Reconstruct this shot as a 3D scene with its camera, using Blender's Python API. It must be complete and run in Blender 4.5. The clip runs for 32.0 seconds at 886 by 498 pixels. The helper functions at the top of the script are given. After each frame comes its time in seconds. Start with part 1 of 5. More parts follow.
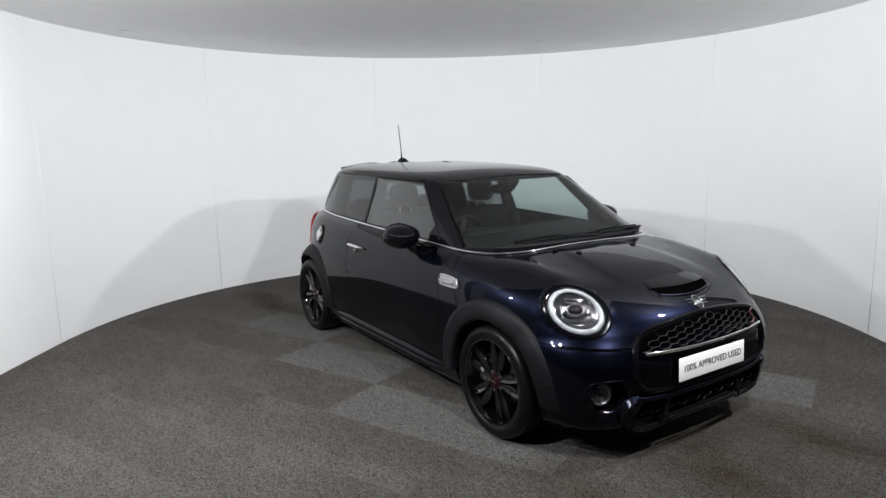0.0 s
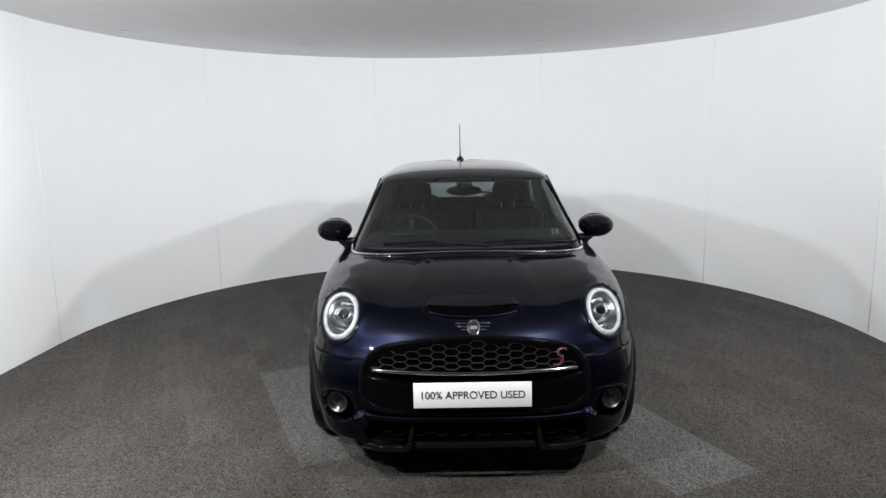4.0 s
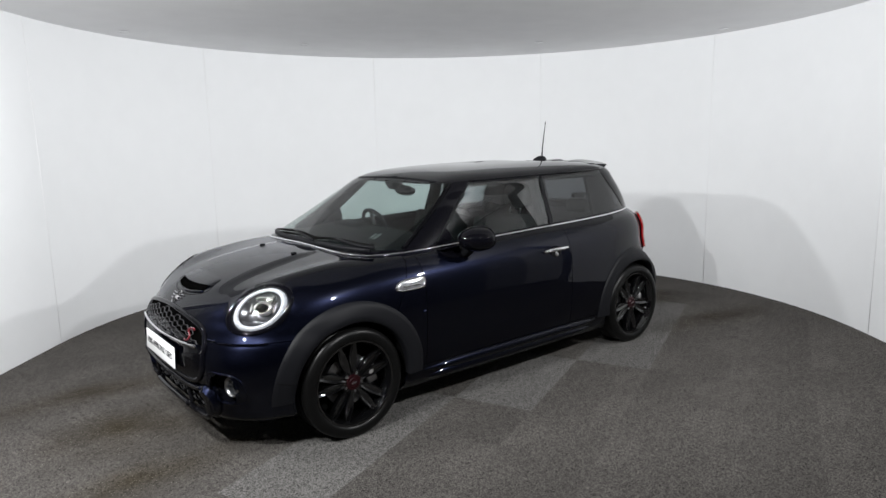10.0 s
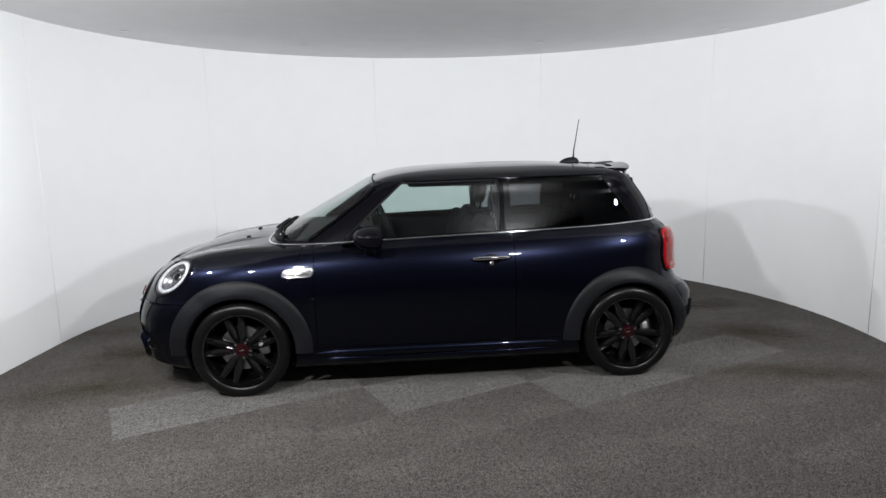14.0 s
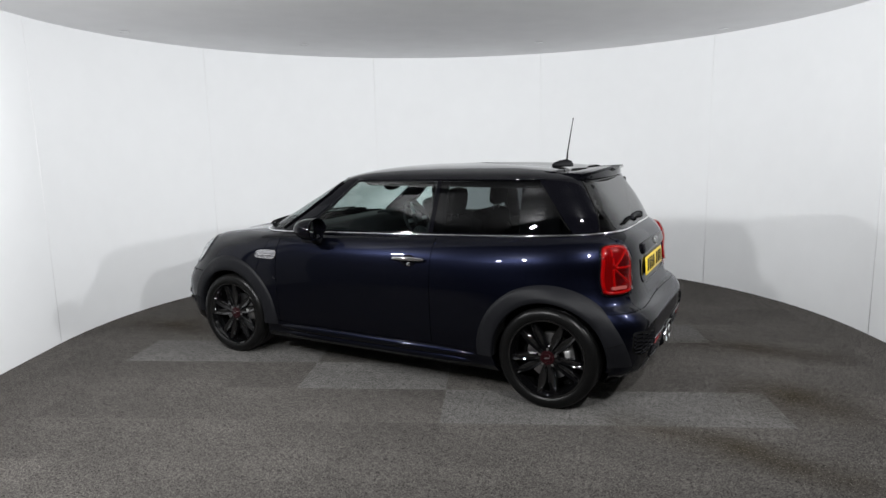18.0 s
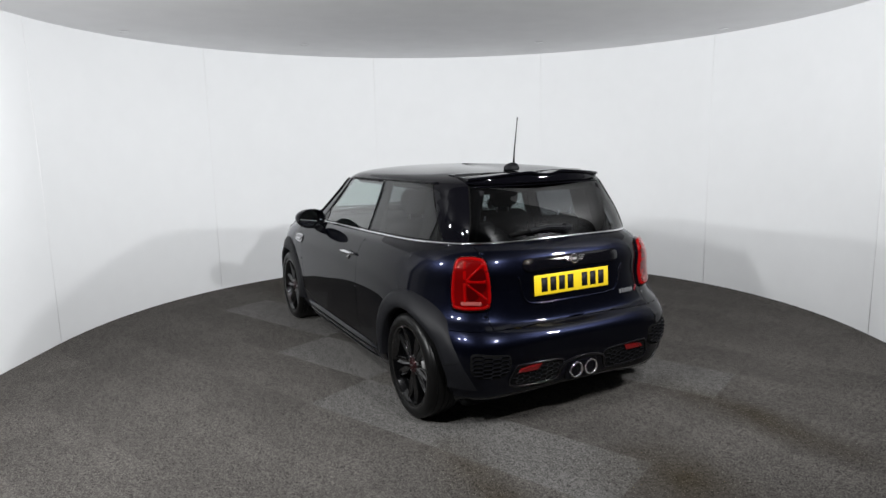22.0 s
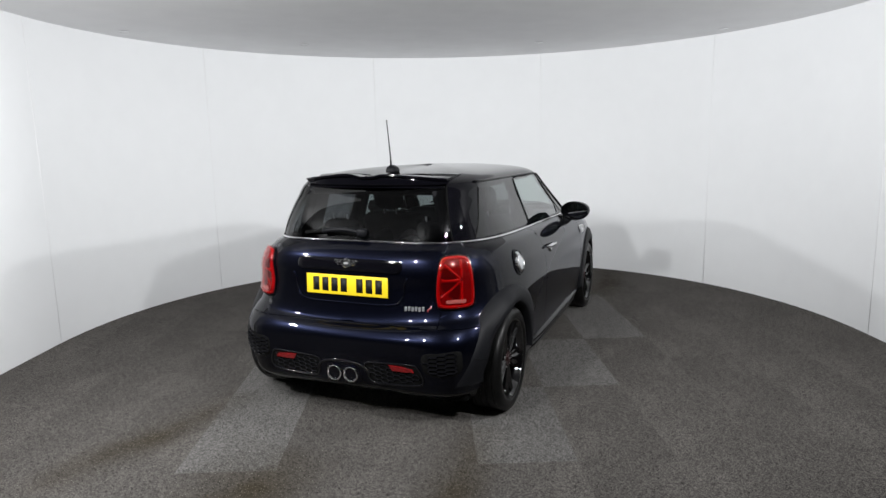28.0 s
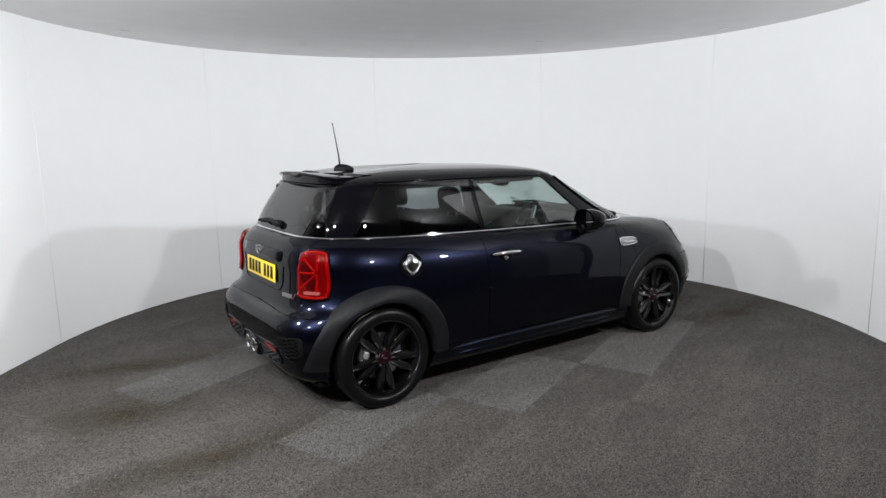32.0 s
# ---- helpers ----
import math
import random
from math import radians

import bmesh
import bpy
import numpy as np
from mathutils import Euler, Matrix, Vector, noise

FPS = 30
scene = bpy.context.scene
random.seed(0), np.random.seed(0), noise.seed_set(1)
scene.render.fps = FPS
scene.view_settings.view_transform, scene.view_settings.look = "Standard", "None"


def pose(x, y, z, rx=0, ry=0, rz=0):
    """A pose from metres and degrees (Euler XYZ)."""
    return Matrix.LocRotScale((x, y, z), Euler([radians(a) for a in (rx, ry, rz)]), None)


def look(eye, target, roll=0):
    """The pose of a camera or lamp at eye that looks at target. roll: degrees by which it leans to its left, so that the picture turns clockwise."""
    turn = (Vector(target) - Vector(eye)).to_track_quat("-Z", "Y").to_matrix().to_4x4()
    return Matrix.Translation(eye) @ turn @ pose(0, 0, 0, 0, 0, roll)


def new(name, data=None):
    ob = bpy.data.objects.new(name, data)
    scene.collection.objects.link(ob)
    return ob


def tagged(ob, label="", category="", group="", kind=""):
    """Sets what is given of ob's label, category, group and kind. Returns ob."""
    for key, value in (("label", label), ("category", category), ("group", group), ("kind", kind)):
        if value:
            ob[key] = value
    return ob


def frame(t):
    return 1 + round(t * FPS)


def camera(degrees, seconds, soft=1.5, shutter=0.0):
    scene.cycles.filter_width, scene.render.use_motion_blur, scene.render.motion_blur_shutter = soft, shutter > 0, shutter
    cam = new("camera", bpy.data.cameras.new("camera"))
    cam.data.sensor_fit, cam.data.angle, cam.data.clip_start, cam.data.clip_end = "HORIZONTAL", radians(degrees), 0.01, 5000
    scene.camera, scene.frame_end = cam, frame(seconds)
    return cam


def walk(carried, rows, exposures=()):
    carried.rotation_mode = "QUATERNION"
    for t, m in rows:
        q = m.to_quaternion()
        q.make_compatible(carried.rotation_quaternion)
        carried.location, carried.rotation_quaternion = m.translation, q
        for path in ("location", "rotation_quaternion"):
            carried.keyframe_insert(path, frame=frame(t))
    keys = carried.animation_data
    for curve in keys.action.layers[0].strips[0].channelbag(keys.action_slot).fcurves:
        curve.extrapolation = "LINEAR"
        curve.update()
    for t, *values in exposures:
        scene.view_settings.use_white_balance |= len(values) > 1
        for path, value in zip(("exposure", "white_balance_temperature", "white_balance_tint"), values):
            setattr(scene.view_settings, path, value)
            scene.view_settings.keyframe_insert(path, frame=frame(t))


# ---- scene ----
cam = camera(68.66, 32.0, soft=1.5)
EYE = pose(0.0, -4.905, 1.584, 80.36, 0, 1.05) @ pose(0, 0, 0, 0, 0, -1.2)
walk(cam, [(0.0, EYE), (32.0, EYE)])

# ---- light and exposure ----
world = bpy.data.worlds.new("world")
world.use_nodes = True
scene.world = world
world.node_tree.nodes["Background"].inputs[0].default_value = (0.02, 0.02, 0.02, 1)
scene.view_settings.exposure = 0.0


def area(name, eye, target, sx, sy, watts, colour=(0.98, 0.99, 1.0)):
    lamp = bpy.data.lights.new(name, "AREA")
    lamp.shape, lamp.size, lamp.size_y, lamp.energy, lamp.color = "RECTANGLE", sx, sy, watts, colour
    ob = new(name, lamp)
    ob.matrix_world = look(eye, target)
    return ob


CEIL = 2.57
# five flood lamps before the car: where each hangs, what it points at, its watts, how wide it shines
FLOODS = [
    ((-1.22, -3.25, 2.36), (-0.3, 1.0, 1.5), 75, 180),
    ((1.22, -3.25, 2.36), (0.3, 1.0, 1.5), 76, 180),
    ((-2.75, -1.90, 2.32), (0.6, 0.6, 0.6), 57, 180),
    ((2.70, -1.95, 2.32), (0.2, 1.0, 1.0), 69, 180),
    ((-2.05, -3.35, 2.34), (-2.2, -1.9, 0.0), 52, 130),
]
for spot, aim, watts, wide in FLOODS:
    ob = area("flood_light", spot, aim, 0.115, 0.115, watts, (0.98, 0.99, 1.0))
    ob.data.spread = radians(wide)
    ob.matrix_world = ob.matrix_world @ pose(0, 0, 0, 0, 0, 45)


# ---- materials ----
def shader(name):
    m = bpy.data.materials.new(name)
    m.use_nodes = True
    t = m.node_tree
    return m, t, t.nodes["Principled BSDF"]


def mat(name, colour, rough=0.5, metal=0.0, coat=0.0, grain=0.0, grain_scale=200.0, bump=0.0, bump_scale=400.0, spec=0.5, stain=0.0, stain_scale=3.0):
    m, t, p = shader(name)
    p.inputs["Base Color"].default_value = (*colour, 1)
    p.inputs["Roughness"].default_value, p.inputs["Metallic"].default_value = rough, metal
    p.inputs["Specular IOR Level"].default_value = spec
    p.inputs["Coat Weight"].default_value, p.inputs["Coat Roughness"].default_value = coat, 0.02
    n, l = t.nodes, t.links
    pos = n.new("ShaderNodeTexCoord")
    out = None
    for amount, scale in ((grain, grain_scale), (stain, stain_scale)):
        if amount:
            tex = n.new("ShaderNodeTexNoise")
            tex.inputs["Scale"].default_value, tex.inputs["Detail"].default_value = scale, 4
            l.new(pos.outputs["Object"], tex.inputs["Vector"])
            mix = n.new("ShaderNodeMix")
            mix.data_type, mix.blend_type = "RGBA", "MULTIPLY"
            mix.inputs[0].default_value = 1.0
            ramp = n.new("ShaderNodeMapRange")
            ramp.inputs[1].default_value, ramp.inputs[2].default_value = 0.3, 0.7
            ramp.inputs[3].default_value, ramp.inputs[4].default_value = 1 - amount, 1 + amount
            l.new(tex.outputs[0], ramp.inputs[0])
            if out is None:
                mix.inputs[6].default_value = (*colour, 1)
            else:
                l.new(out, mix.inputs[6])
            l.new(ramp.outputs[0], mix.inputs[7])
            out = mix.outputs[2]
    if out is not None:
        l.new(out, p.inputs["Base Color"])
    if bump:
        tex = n.new("ShaderNodeTexNoise")
        tex.inputs["Scale"].default_value, tex.inputs["Detail"].default_value = bump_scale, 3
        l.new(pos.outputs["Object"], tex.inputs["Vector"])
        b = n.new("ShaderNodeBump")
        b.inputs["Strength"].default_value, b.inputs["Distance"].default_value = bump, 0.004
        l.new(tex.outputs[0], b.inputs["Height"])
        l.new(b.outputs[0], p.inputs["Normal"])
    return m


def glass(name, tint, base=0.08, falloff=4.0):
    """Thin pane: it lets light through, and mirrors more the flatter one looks along it, from either side."""
    m = bpy.data.materials.new(name)
    m.use_nodes = True
    t = m.node_tree
    n, l = t.nodes, t.links
    n.remove(n["Principled BSDF"])
    clear, gloss, mix = n.new("ShaderNodeBsdfTransparent"), n.new("ShaderNodeBsdfGlossy"), n.new("ShaderNodeMixShader")
    clear.inputs[0].default_value = (*tint, 1)
    gloss.inputs["Roughness"].default_value = 0.005
    facing = n.new("ShaderNodeLayerWeight")
    facing.inputs["Blend"].default_value = 0.5
    power, scale = n.new("ShaderNodeMath"), n.new("ShaderNodeMath")
    power.operation, scale.operation = "POWER", "MULTIPLY_ADD"
    power.inputs[1].default_value = falloff
    scale.inputs[1].default_value, scale.inputs[2].default_value = 1 - base, base
    l.new(facing.outputs["Facing"], power.inputs[0])
    l.new(power.outputs[0], scale.inputs[0])
    l.new(scale.outputs[0], mix.inputs[0])
    l.new(clear.outputs[0], mix.inputs[1])
    l.new(gloss.outputs[0], mix.inputs[2])
    l.new(mix.outputs[0], n["Material Output"].inputs[0])
    return m


def paint_material():
    m, t, p = shader("midnight_blue_paint")
    n, l = t.nodes, t.links
    pos = n.new("ShaderNodeTexCoord")
    flake = n.new("ShaderNodeTexVoronoi")
    flake.inputs["Scale"].default_value = 900
    l.new(pos.outputs["Object"], flake.inputs["Vector"])
    ramp = n.new("ShaderNodeMapRange")
    ramp.inputs[3].default_value, ramp.inputs[4].default_value = 0.75, 1.35
    l.new(flake.outputs["Color"], ramp.inputs[0])
    mix = n.new("ShaderNodeMix")
    mix.data_type, mix.blend_type = "RGBA", "MULTIPLY"
    mix.inputs[0].default_value = 1
    mix.inputs[6].default_value = (0.0038, 0.0046, 0.0100, 1)
    l.new(ramp.outputs[0], mix.inputs[7])
    l.new(mix.outputs[2], p.inputs["Base Color"])
    p.inputs["Metallic"].default_value, p.inputs["Roughness"].default_value = 0.88, 0.32
    p.inputs["Specular IOR Level"].default_value, p.inputs["Specular Tint"].default_value = 0.1, (0.16, 0.18, 0.30, 1)
    p.inputs["Coat Weight"].default_value, p.inputs["Coat Roughness"].default_value, p.inputs["Coat IOR"].default_value = 0.95, 0.012, 1.31
    return m


def carpet_material(name, colour, streak, batch=0.0):
    m, t, p = shader(name)
    n, l = t.nodes, t.links
    pos = n.new("ShaderNodeTexCoord")
    fine, mid, wide = (n.new("ShaderNodeTexNoise") for _ in range(3))
    fine.inputs["Scale"].default_value, fine.inputs["Detail"].default_value, fine.inputs["Roughness"].default_value = 165, 3, 0.8
    mid.inputs["Scale"].default_value, mid.inputs["Detail"].default_value = 48, 4
    wide.inputs["Scale"].default_value, wide.inputs["Detail"].default_value = 1.3, 3
    for tex in (fine, mid, wide):
        l.new(pos.outputs["Object"], tex.inputs["Vector"])
    last = None
    for tex, low, high, reach in ((fine, 0.1, 2.25, 0.12), (mid, 0.9, 1.11, 0.2), (wide, 1 - streak, 1 + streak, 0.2)):
        r = n.new("ShaderNodeMapRange")
        r.inputs[1].default_value, r.inputs[2].default_value = 0.5 - reach, 0.5 + reach
        r.inputs[3].default_value, r.inputs[4].default_value = low, high
        l.new(tex.outputs[0], r.inputs[0])
        mix = n.new("ShaderNodeMix")
        mix.data_type, mix.blend_type = "RGBA", "MULTIPLY"
        mix.inputs[0].default_value = 1
        if last is None:
            mix.inputs[6].default_value = (*colour, 1)
        else:
            l.new(last, mix.inputs[6])
        l.new(r.outputs[0], mix.inputs[7])
        last = mix.outputs[2]
    if batch:
        info, r, mix = n.new("ShaderNodeObjectInfo"), n.new("ShaderNodeMapRange"), n.new("ShaderNodeMix")
        r.inputs[3].default_value, r.inputs[4].default_value = 1 - batch, 1 + batch
        l.new(info.outputs["Random"], r.inputs[0])
        mix.data_type, mix.blend_type = "RGBA", "MULTIPLY"
        mix.inputs[0].default_value = 1
        l.new(last, mix.inputs[6])
        l.new(r.outputs[0], mix.inputs[7])
        last = mix.outputs[2]
    l.new(last, p.inputs["Base Color"])
    p.inputs["Roughness"].default_value, p.inputs["Specular IOR Level"].default_value = 1.0, 0.1
    b = n.new("ShaderNodeBump")
    b.inputs["Strength"].default_value, b.inputs["Distance"].default_value = 0.8, 0.006
    l.new(fine.outputs[0], b.inputs["Height"])
    l.new(b.outputs[0], p.inputs["Normal"])
    return m


PAINT = paint_material()
BLACK = mat("gloss_black", (0.004, 0.004, 0.005), 0.07, 0.0, 0.0, 0.05, 20, 0, 0, 0.32)
PIANO = mat("piano_black", (0.002, 0.002, 0.003), 0.05, 0.0, 0.0, 0.05, 20, 0, 0, 0.17)
# near-black for closed plates: the shade of deep openings put into colour
HOLLOW_SHADE = mat("painted_hollow_shade", (0.001, 0.001, 0.001), 1.0, 0, 0, 0.1, 60, 0, 0, 0.0)
# shaded copy of piano black, also used where the windscreen edge stays dull
SHADED_BLACK = mat("shaded_gloss_black", (0.0015, 0.0015, 0.002), 0.12, 0.0, 0.0, 0.05, 20, 0, 0, 0.07)
PLASTIC = mat("grey_black_plastic", (0.0048, 0.0050, 0.0062), 0.5, 0, 0, 0.12, 300, 0.15, 900, 0.13)
RUBBER = mat("tyre_rubber", (0.003, 0.003, 0.003), 0.33, 0, 0, 0.2, 60, 0.05, 500, 0.16)
# matt black parts, and painted shade on the diffuser, vent and slot plates
DARK = mat("matt_black_and_shade", (0.003, 0.003, 0.003), 0.9, 0, 0, 0.2, 80, 0, 0, 0.08)
CHROME = mat("chrome", (0.82, 0.82, 0.83), 0.07, 1.0)
STEEL = mat("brushed_steel", (0.35, 0.35, 0.36), 0.32, 1.0, 0, 0.2, 60)
RED = mat("red_enamel", (0.13, 0.006, 0.012), 0.3, 0, 0.6)
HUB_RED = mat("dark_red_enamel", (0.017, 0.0015, 0.003), 0.25, 0.4)
WHEEL = mat("wheel_gloss_black", (0.0018, 0.0018, 0.002), 0.03, 0.0, 0.0, 0.05, 20, 0, 0, 0.8)
CLOTH = mat("seat_cloth", (0.006, 0.0063, 0.007), 0.9, 0, 0, 0.25, 120, 0.2, 700, 0.1)
GLASS = glass("clear_green_glass", (0.72, 0.82, 0.80), 0.08, 2.9)
TINT = glass("privacy_glass", (0.27, 0.285, 0.295), 0.06)
SCREEN = glass("windscreen_glass", (0.64, 0.72, 0.70), 0.06, 4.6)
WHITE = mat("white_plate", (0.82, 0.82, 0.82), 0.4, 0, 0.2)
YELLOW = mat("yellow_plate", (0.66, 0.47, 0.012), 0.35, 0, 0.3)
INK = mat("black_ink", (0.006, 0.006, 0.006), 0.6, 0, 0, 0.1, 60, 0, 0, 0.2)
WALL = mat("white_wall_panel", (0.82, 0.83, 0.84), 0.55, 0, 0, 0.008, 6, 0.02, 30, 0.3, 0.008, 1.2)
CEILING = mat("ceiling_paint", (0.86, 0.86, 0.87), 0.8, 0, 0, 0.02, 4, 0, 0, 0.2)
GRILLE = mat("grille_bar", (0.03, 0.03, 0.032), 0.3, 0, 0, 0.1, 50, 0, 0, 0.5)
SEAM = mat("joint_filler", (0.80, 0.80, 0.81), 0.6)
CARPET = carpet_material("grey_carpet", (0.0560, 0.0520, 0.0480), 0.12)
CARPET_TILE = carpet_material("grey_carpet_tile", (0.0520, 0.0484, 0.0446), 0.12, 0.05)
CARPET_PALE = carpet_material("pale_carpet_tile", (0.0725, 0.0700, 0.0670), 0.08, 0.05)


# ---- mesh helpers ----
def part(name, bm, material, parent=None, label="", smooth=True):
    """Links a bmesh as one mesh object, under a thing or a part."""
    me = bpy.data.meshes.new(name)
    if smooth:
        for f in bm.faces:
            f.smooth = True
    bm.to_mesh(me)
    bm.free()
    for one in material if isinstance(material, (list, tuple)) else (material,):
        me.materials.append(one)
    ob = new(name, me)
    if parent is not None:
        ob.parent = parent
    return tagged(ob, label)


def sharpen(bm, angle=35):
    for e in bm.edges:
        if len(e.link_faces) == 2 and e.calc_face_angle(0) > radians(angle):
            e.smooth = False


def box(sx, sy, sz, m=None, bevel=0.0, segments=2):
    bm = bmesh.new()
    bmesh.ops.create_cube(bm, size=1.0, matrix=Matrix.Diagonal((sx, sy, sz, 1)))
    if bevel:
        bmesh.ops.bevel(bm, geom=bm.edges[:], offset=bevel, segments=segments, affect="EDGES", profile=0.5)
    if m is not None:
        bmesh.ops.transform(bm, matrix=m, verts=bm.verts)
    return bm


def add(bm, other, m=None):
    if m is not None:
        bmesh.ops.transform(other, matrix=m, verts=other.verts)
    me = bpy.data.meshes.new("joined")
    other.to_mesh(me)
    other.free()
    bm.from_mesh(me)
    bpy.data.meshes.remove(me)
    return bm


def revolve(profile, steps=48, closed=False):
    """A surface turned about the y axis; profile: (radius, y)."""
    bm = bmesh.new()
    rings = []
    for r, y in profile:
        rings.append([bm.verts.new((r * math.cos(2 * math.pi * k / steps), y, r * math.sin(2 * math.pi * k / steps))) for k in range(steps)])
    pairs = list(zip(rings, rings[1:])) + ([(rings[-1], rings[0])] if closed else [])
    for a, b in pairs:
        for k in range(steps):
            bm.faces.new((a[k], a[(k + 1) % steps], b[(k + 1) % steps], b[k]))
    bmesh.ops.recalc_face_normals(bm, faces=bm.faces)
    return bm


def tube(points, radius, sides=8, closed=False):
    bm = bmesh.new()
    pts = [Vector(p) for p in points]
    rings, n = [], len(pts)
    for i, p in enumerate(pts):
        a = pts[(i - 1) % n] if (closed or i) else p
        b = pts[(i + 1) % n] if (closed or i < n - 1) else p
        d = (b - a).normalized()
        u = d.orthogonal().normalized() if abs(d.z) > 0.95 else d.cross(Vector((0, 0, 1))).normalized()
        w = d.cross(u)
        r = radius[i] if isinstance(radius, (list, tuple)) else radius
        rings.append([bm.verts.new(p + r * (math.cos(2 * math.pi * k / sides) * u + math.sin(2 * math.pi * k / sides) * w)) for k in range(sides)])
    for a, b in list(zip(rings, rings[1:])) + ([(rings[-1], rings[0])] if closed else []):
        for k in range(sides):
            bm.faces.new((a[k], a[(k + 1) % sides], b[(k + 1) % sides], b[k]))
    if not closed:
        bm.faces.new(rings[0][::-1])
        bm.faces.new(rings[-1])
    bmesh.ops.recalc_face_normals(bm, faces=bm.faces)
    return bm


def glide(xs, ys, x):
    """Smooth curve through keys, with no overshoot."""
    xs, ys, x = np.asarray(xs, float), np.asarray(ys, float), np.asarray(x, float)
    h, d = np.diff(xs), np.diff(ys) / np.diff(xs)
    m = np.zeros(len(xs))
    m[0], m[-1] = d[0], d[-1]
    for i in range(1, len(xs) - 1):
        if d[i - 1] * d[i] > 0:
            w1, w2 = 2 * h[i] + h[i - 1], h[i] + 2 * h[i - 1]
            m[i] = (w1 + w2) / (w1 / d[i - 1] + w2 / d[i])
    i = np.clip(np.searchsorted(xs, x) - 1, 0, len(xs) - 2)
    s = (x - xs[i]) / h[i]
    return ((2 * s**3 - 3 * s**2 + 1) * ys[i] + (s**3 - 2 * s**2 + s) * h[i] * m[i] + (-2 * s**3 + 3 * s**2) * ys[i + 1] + (s**3 - s**2) * h[i] * m[i + 1])


# ---- the round room ----
ROOM = Vector((0.0, 0.13, 0.0))
RAD = 3.26


OPEN_Y = -0.55  # the white room ends here; the camera stands in the dark bay before it


def room_line(offset, step=3):
    """Plan of the wall: a half circle at the back, straight sides towards the opening."""
    r = RAD + offset
    pts = [(-r, OPEN_Y)]
    pts += [(r * math.sin(radians(a)), ROOM.y + r * math.cos(radians(a))) for a in range(-90, 91, step)]
    return pts + [(r, OPEN_Y)]


def build_room():
    inner, outer = room_line(0), room_line(0.12)
    bm = bmesh.new()
    n = len(inner)
    grid = [[bm.verts.new((x, y, z)) for x, y in line] for line, z in ((inner, -0.02), (inner, CEIL + 0.1), (outer, CEIL + 0.1), (outer, -0.02))]
    for a, b in ((0, 1), (1, 2), (2, 3), (3, 0)):
        for i in range(n - 1):
            bm.faces.new((grid[a][i], grid[a][i + 1], grid[b][i + 1], grid[b][i]))
    for i in (0, n - 1):
        bm.faces.new([grid[k][i] for k in range(4)])
    bmesh.ops.recalc_face_normals(bm, faces=bm.faces)
    sharpen(bm, 60)
    wall = part("wall_round", bm, WALL)
    tagged(wall, "curved white wall of smooth panels round the turntable", "wall", kind="structure")
    # joints between the wall panels
    for az in (-88.8, -52.8, -16.9, 19.3, 55.2, 90.6):
        a = radians(az)
        m = pose(ROOM.x + (RAD - 0.001) * math.sin(a), ROOM.y + (RAD - 0.001) * math.cos(a), CEIL / 2, 0, 0, -az)
        part("panel_joint", box(0.005, 0.002, CEIL, m), SEAM, wall)
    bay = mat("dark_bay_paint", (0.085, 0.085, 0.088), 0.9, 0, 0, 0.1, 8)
    for name, m, sx, sy in (("wall_front", pose(0, -7.26, 1.3), 7.2, 0.12), ("wall_bay_left", pose(-3.66, -3.93, 1.3), 0.12, 6.54), ("wall_bay_right", pose(3.66, -3.93, 1.3), 0.12, 6.54)):
        tagged(part(name, box(sx, sy, 2.74, m), bay, smooth=False), "plain dark wall of the camera bay", "wall", kind="structure")
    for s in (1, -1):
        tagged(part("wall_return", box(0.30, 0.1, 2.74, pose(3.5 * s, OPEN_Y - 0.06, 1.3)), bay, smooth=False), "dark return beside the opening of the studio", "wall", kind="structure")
    tagged(part("ceiling", box(7.0, 4.9, 0.1, pose(0, 1.15, CEIL + 0.05)), CEILING, smooth=False), "light grey painted ceiling of the studio", "ceiling", kind="structure")
    # unseen panels added beside the opening: two greys soften the wall's mirrored end
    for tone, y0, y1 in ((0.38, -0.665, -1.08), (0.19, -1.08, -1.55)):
        grey = mat("fade_panel_grey", (tone, tone, tone), 0.9, 0, 0, 0.06, 8)
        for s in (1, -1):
            tagged(part("unseen_fade_panel", box(0.06, y0 - y1, 2.74, pose(3.572 * s, 0.5 * (y0 + y1), 1.3)), grey, smooth=False), "unseen grey panel, added to soften the wall's end in reflections", "wall", kind="structure")
    tagged(part("ceiling_bay", box(7.2, 5.995, 0.1, pose(0, -4.3025, CEIL + 0.05)), bay, smooth=False), "dark ceiling of the camera bay", "ceiling", kind="structure")
    tagged(part("floor", box(7.2, 10.9, 0.1, pose(0, -1.8, -0.062)), CARPET, smooth=False), "dark grey carpet floor beside the turntable", "floor", kind="structure")


build_room()


def build_spots():
    for x, y in ((-2.85, 0.95), (-1.5, 1.95), (0.93, 2.2), (2.6, 1.6)):
        spot = new("ceiling_spot")
        spot.matrix_world = pose(x, y, CEIL)
        tagged(spot, "small recessed white ceiling spotlight, switched off", "spotlight", "ceiling spots")
        bm = revolve([(0.028, -0.002), (0.03, -0.008), (0.045, -0.008), (0.052, -0.001)], 24)
        bmesh.ops.transform(bm, matrix=pose(0, 0, 0, 90) , verts=bm.verts)
        bmesh.ops.transform(bm, matrix=pose(0, 0, -0.008), verts=bm.verts)
        part("bezel", bm, SEAM, spot)
        bm = bmesh.new()
        bmesh.ops.create_circle(bm, cap_ends=True, segments=20, radius=0.03, matrix=pose(0, 0, -0.003))
        part("lens", bm, STEEL, spot)


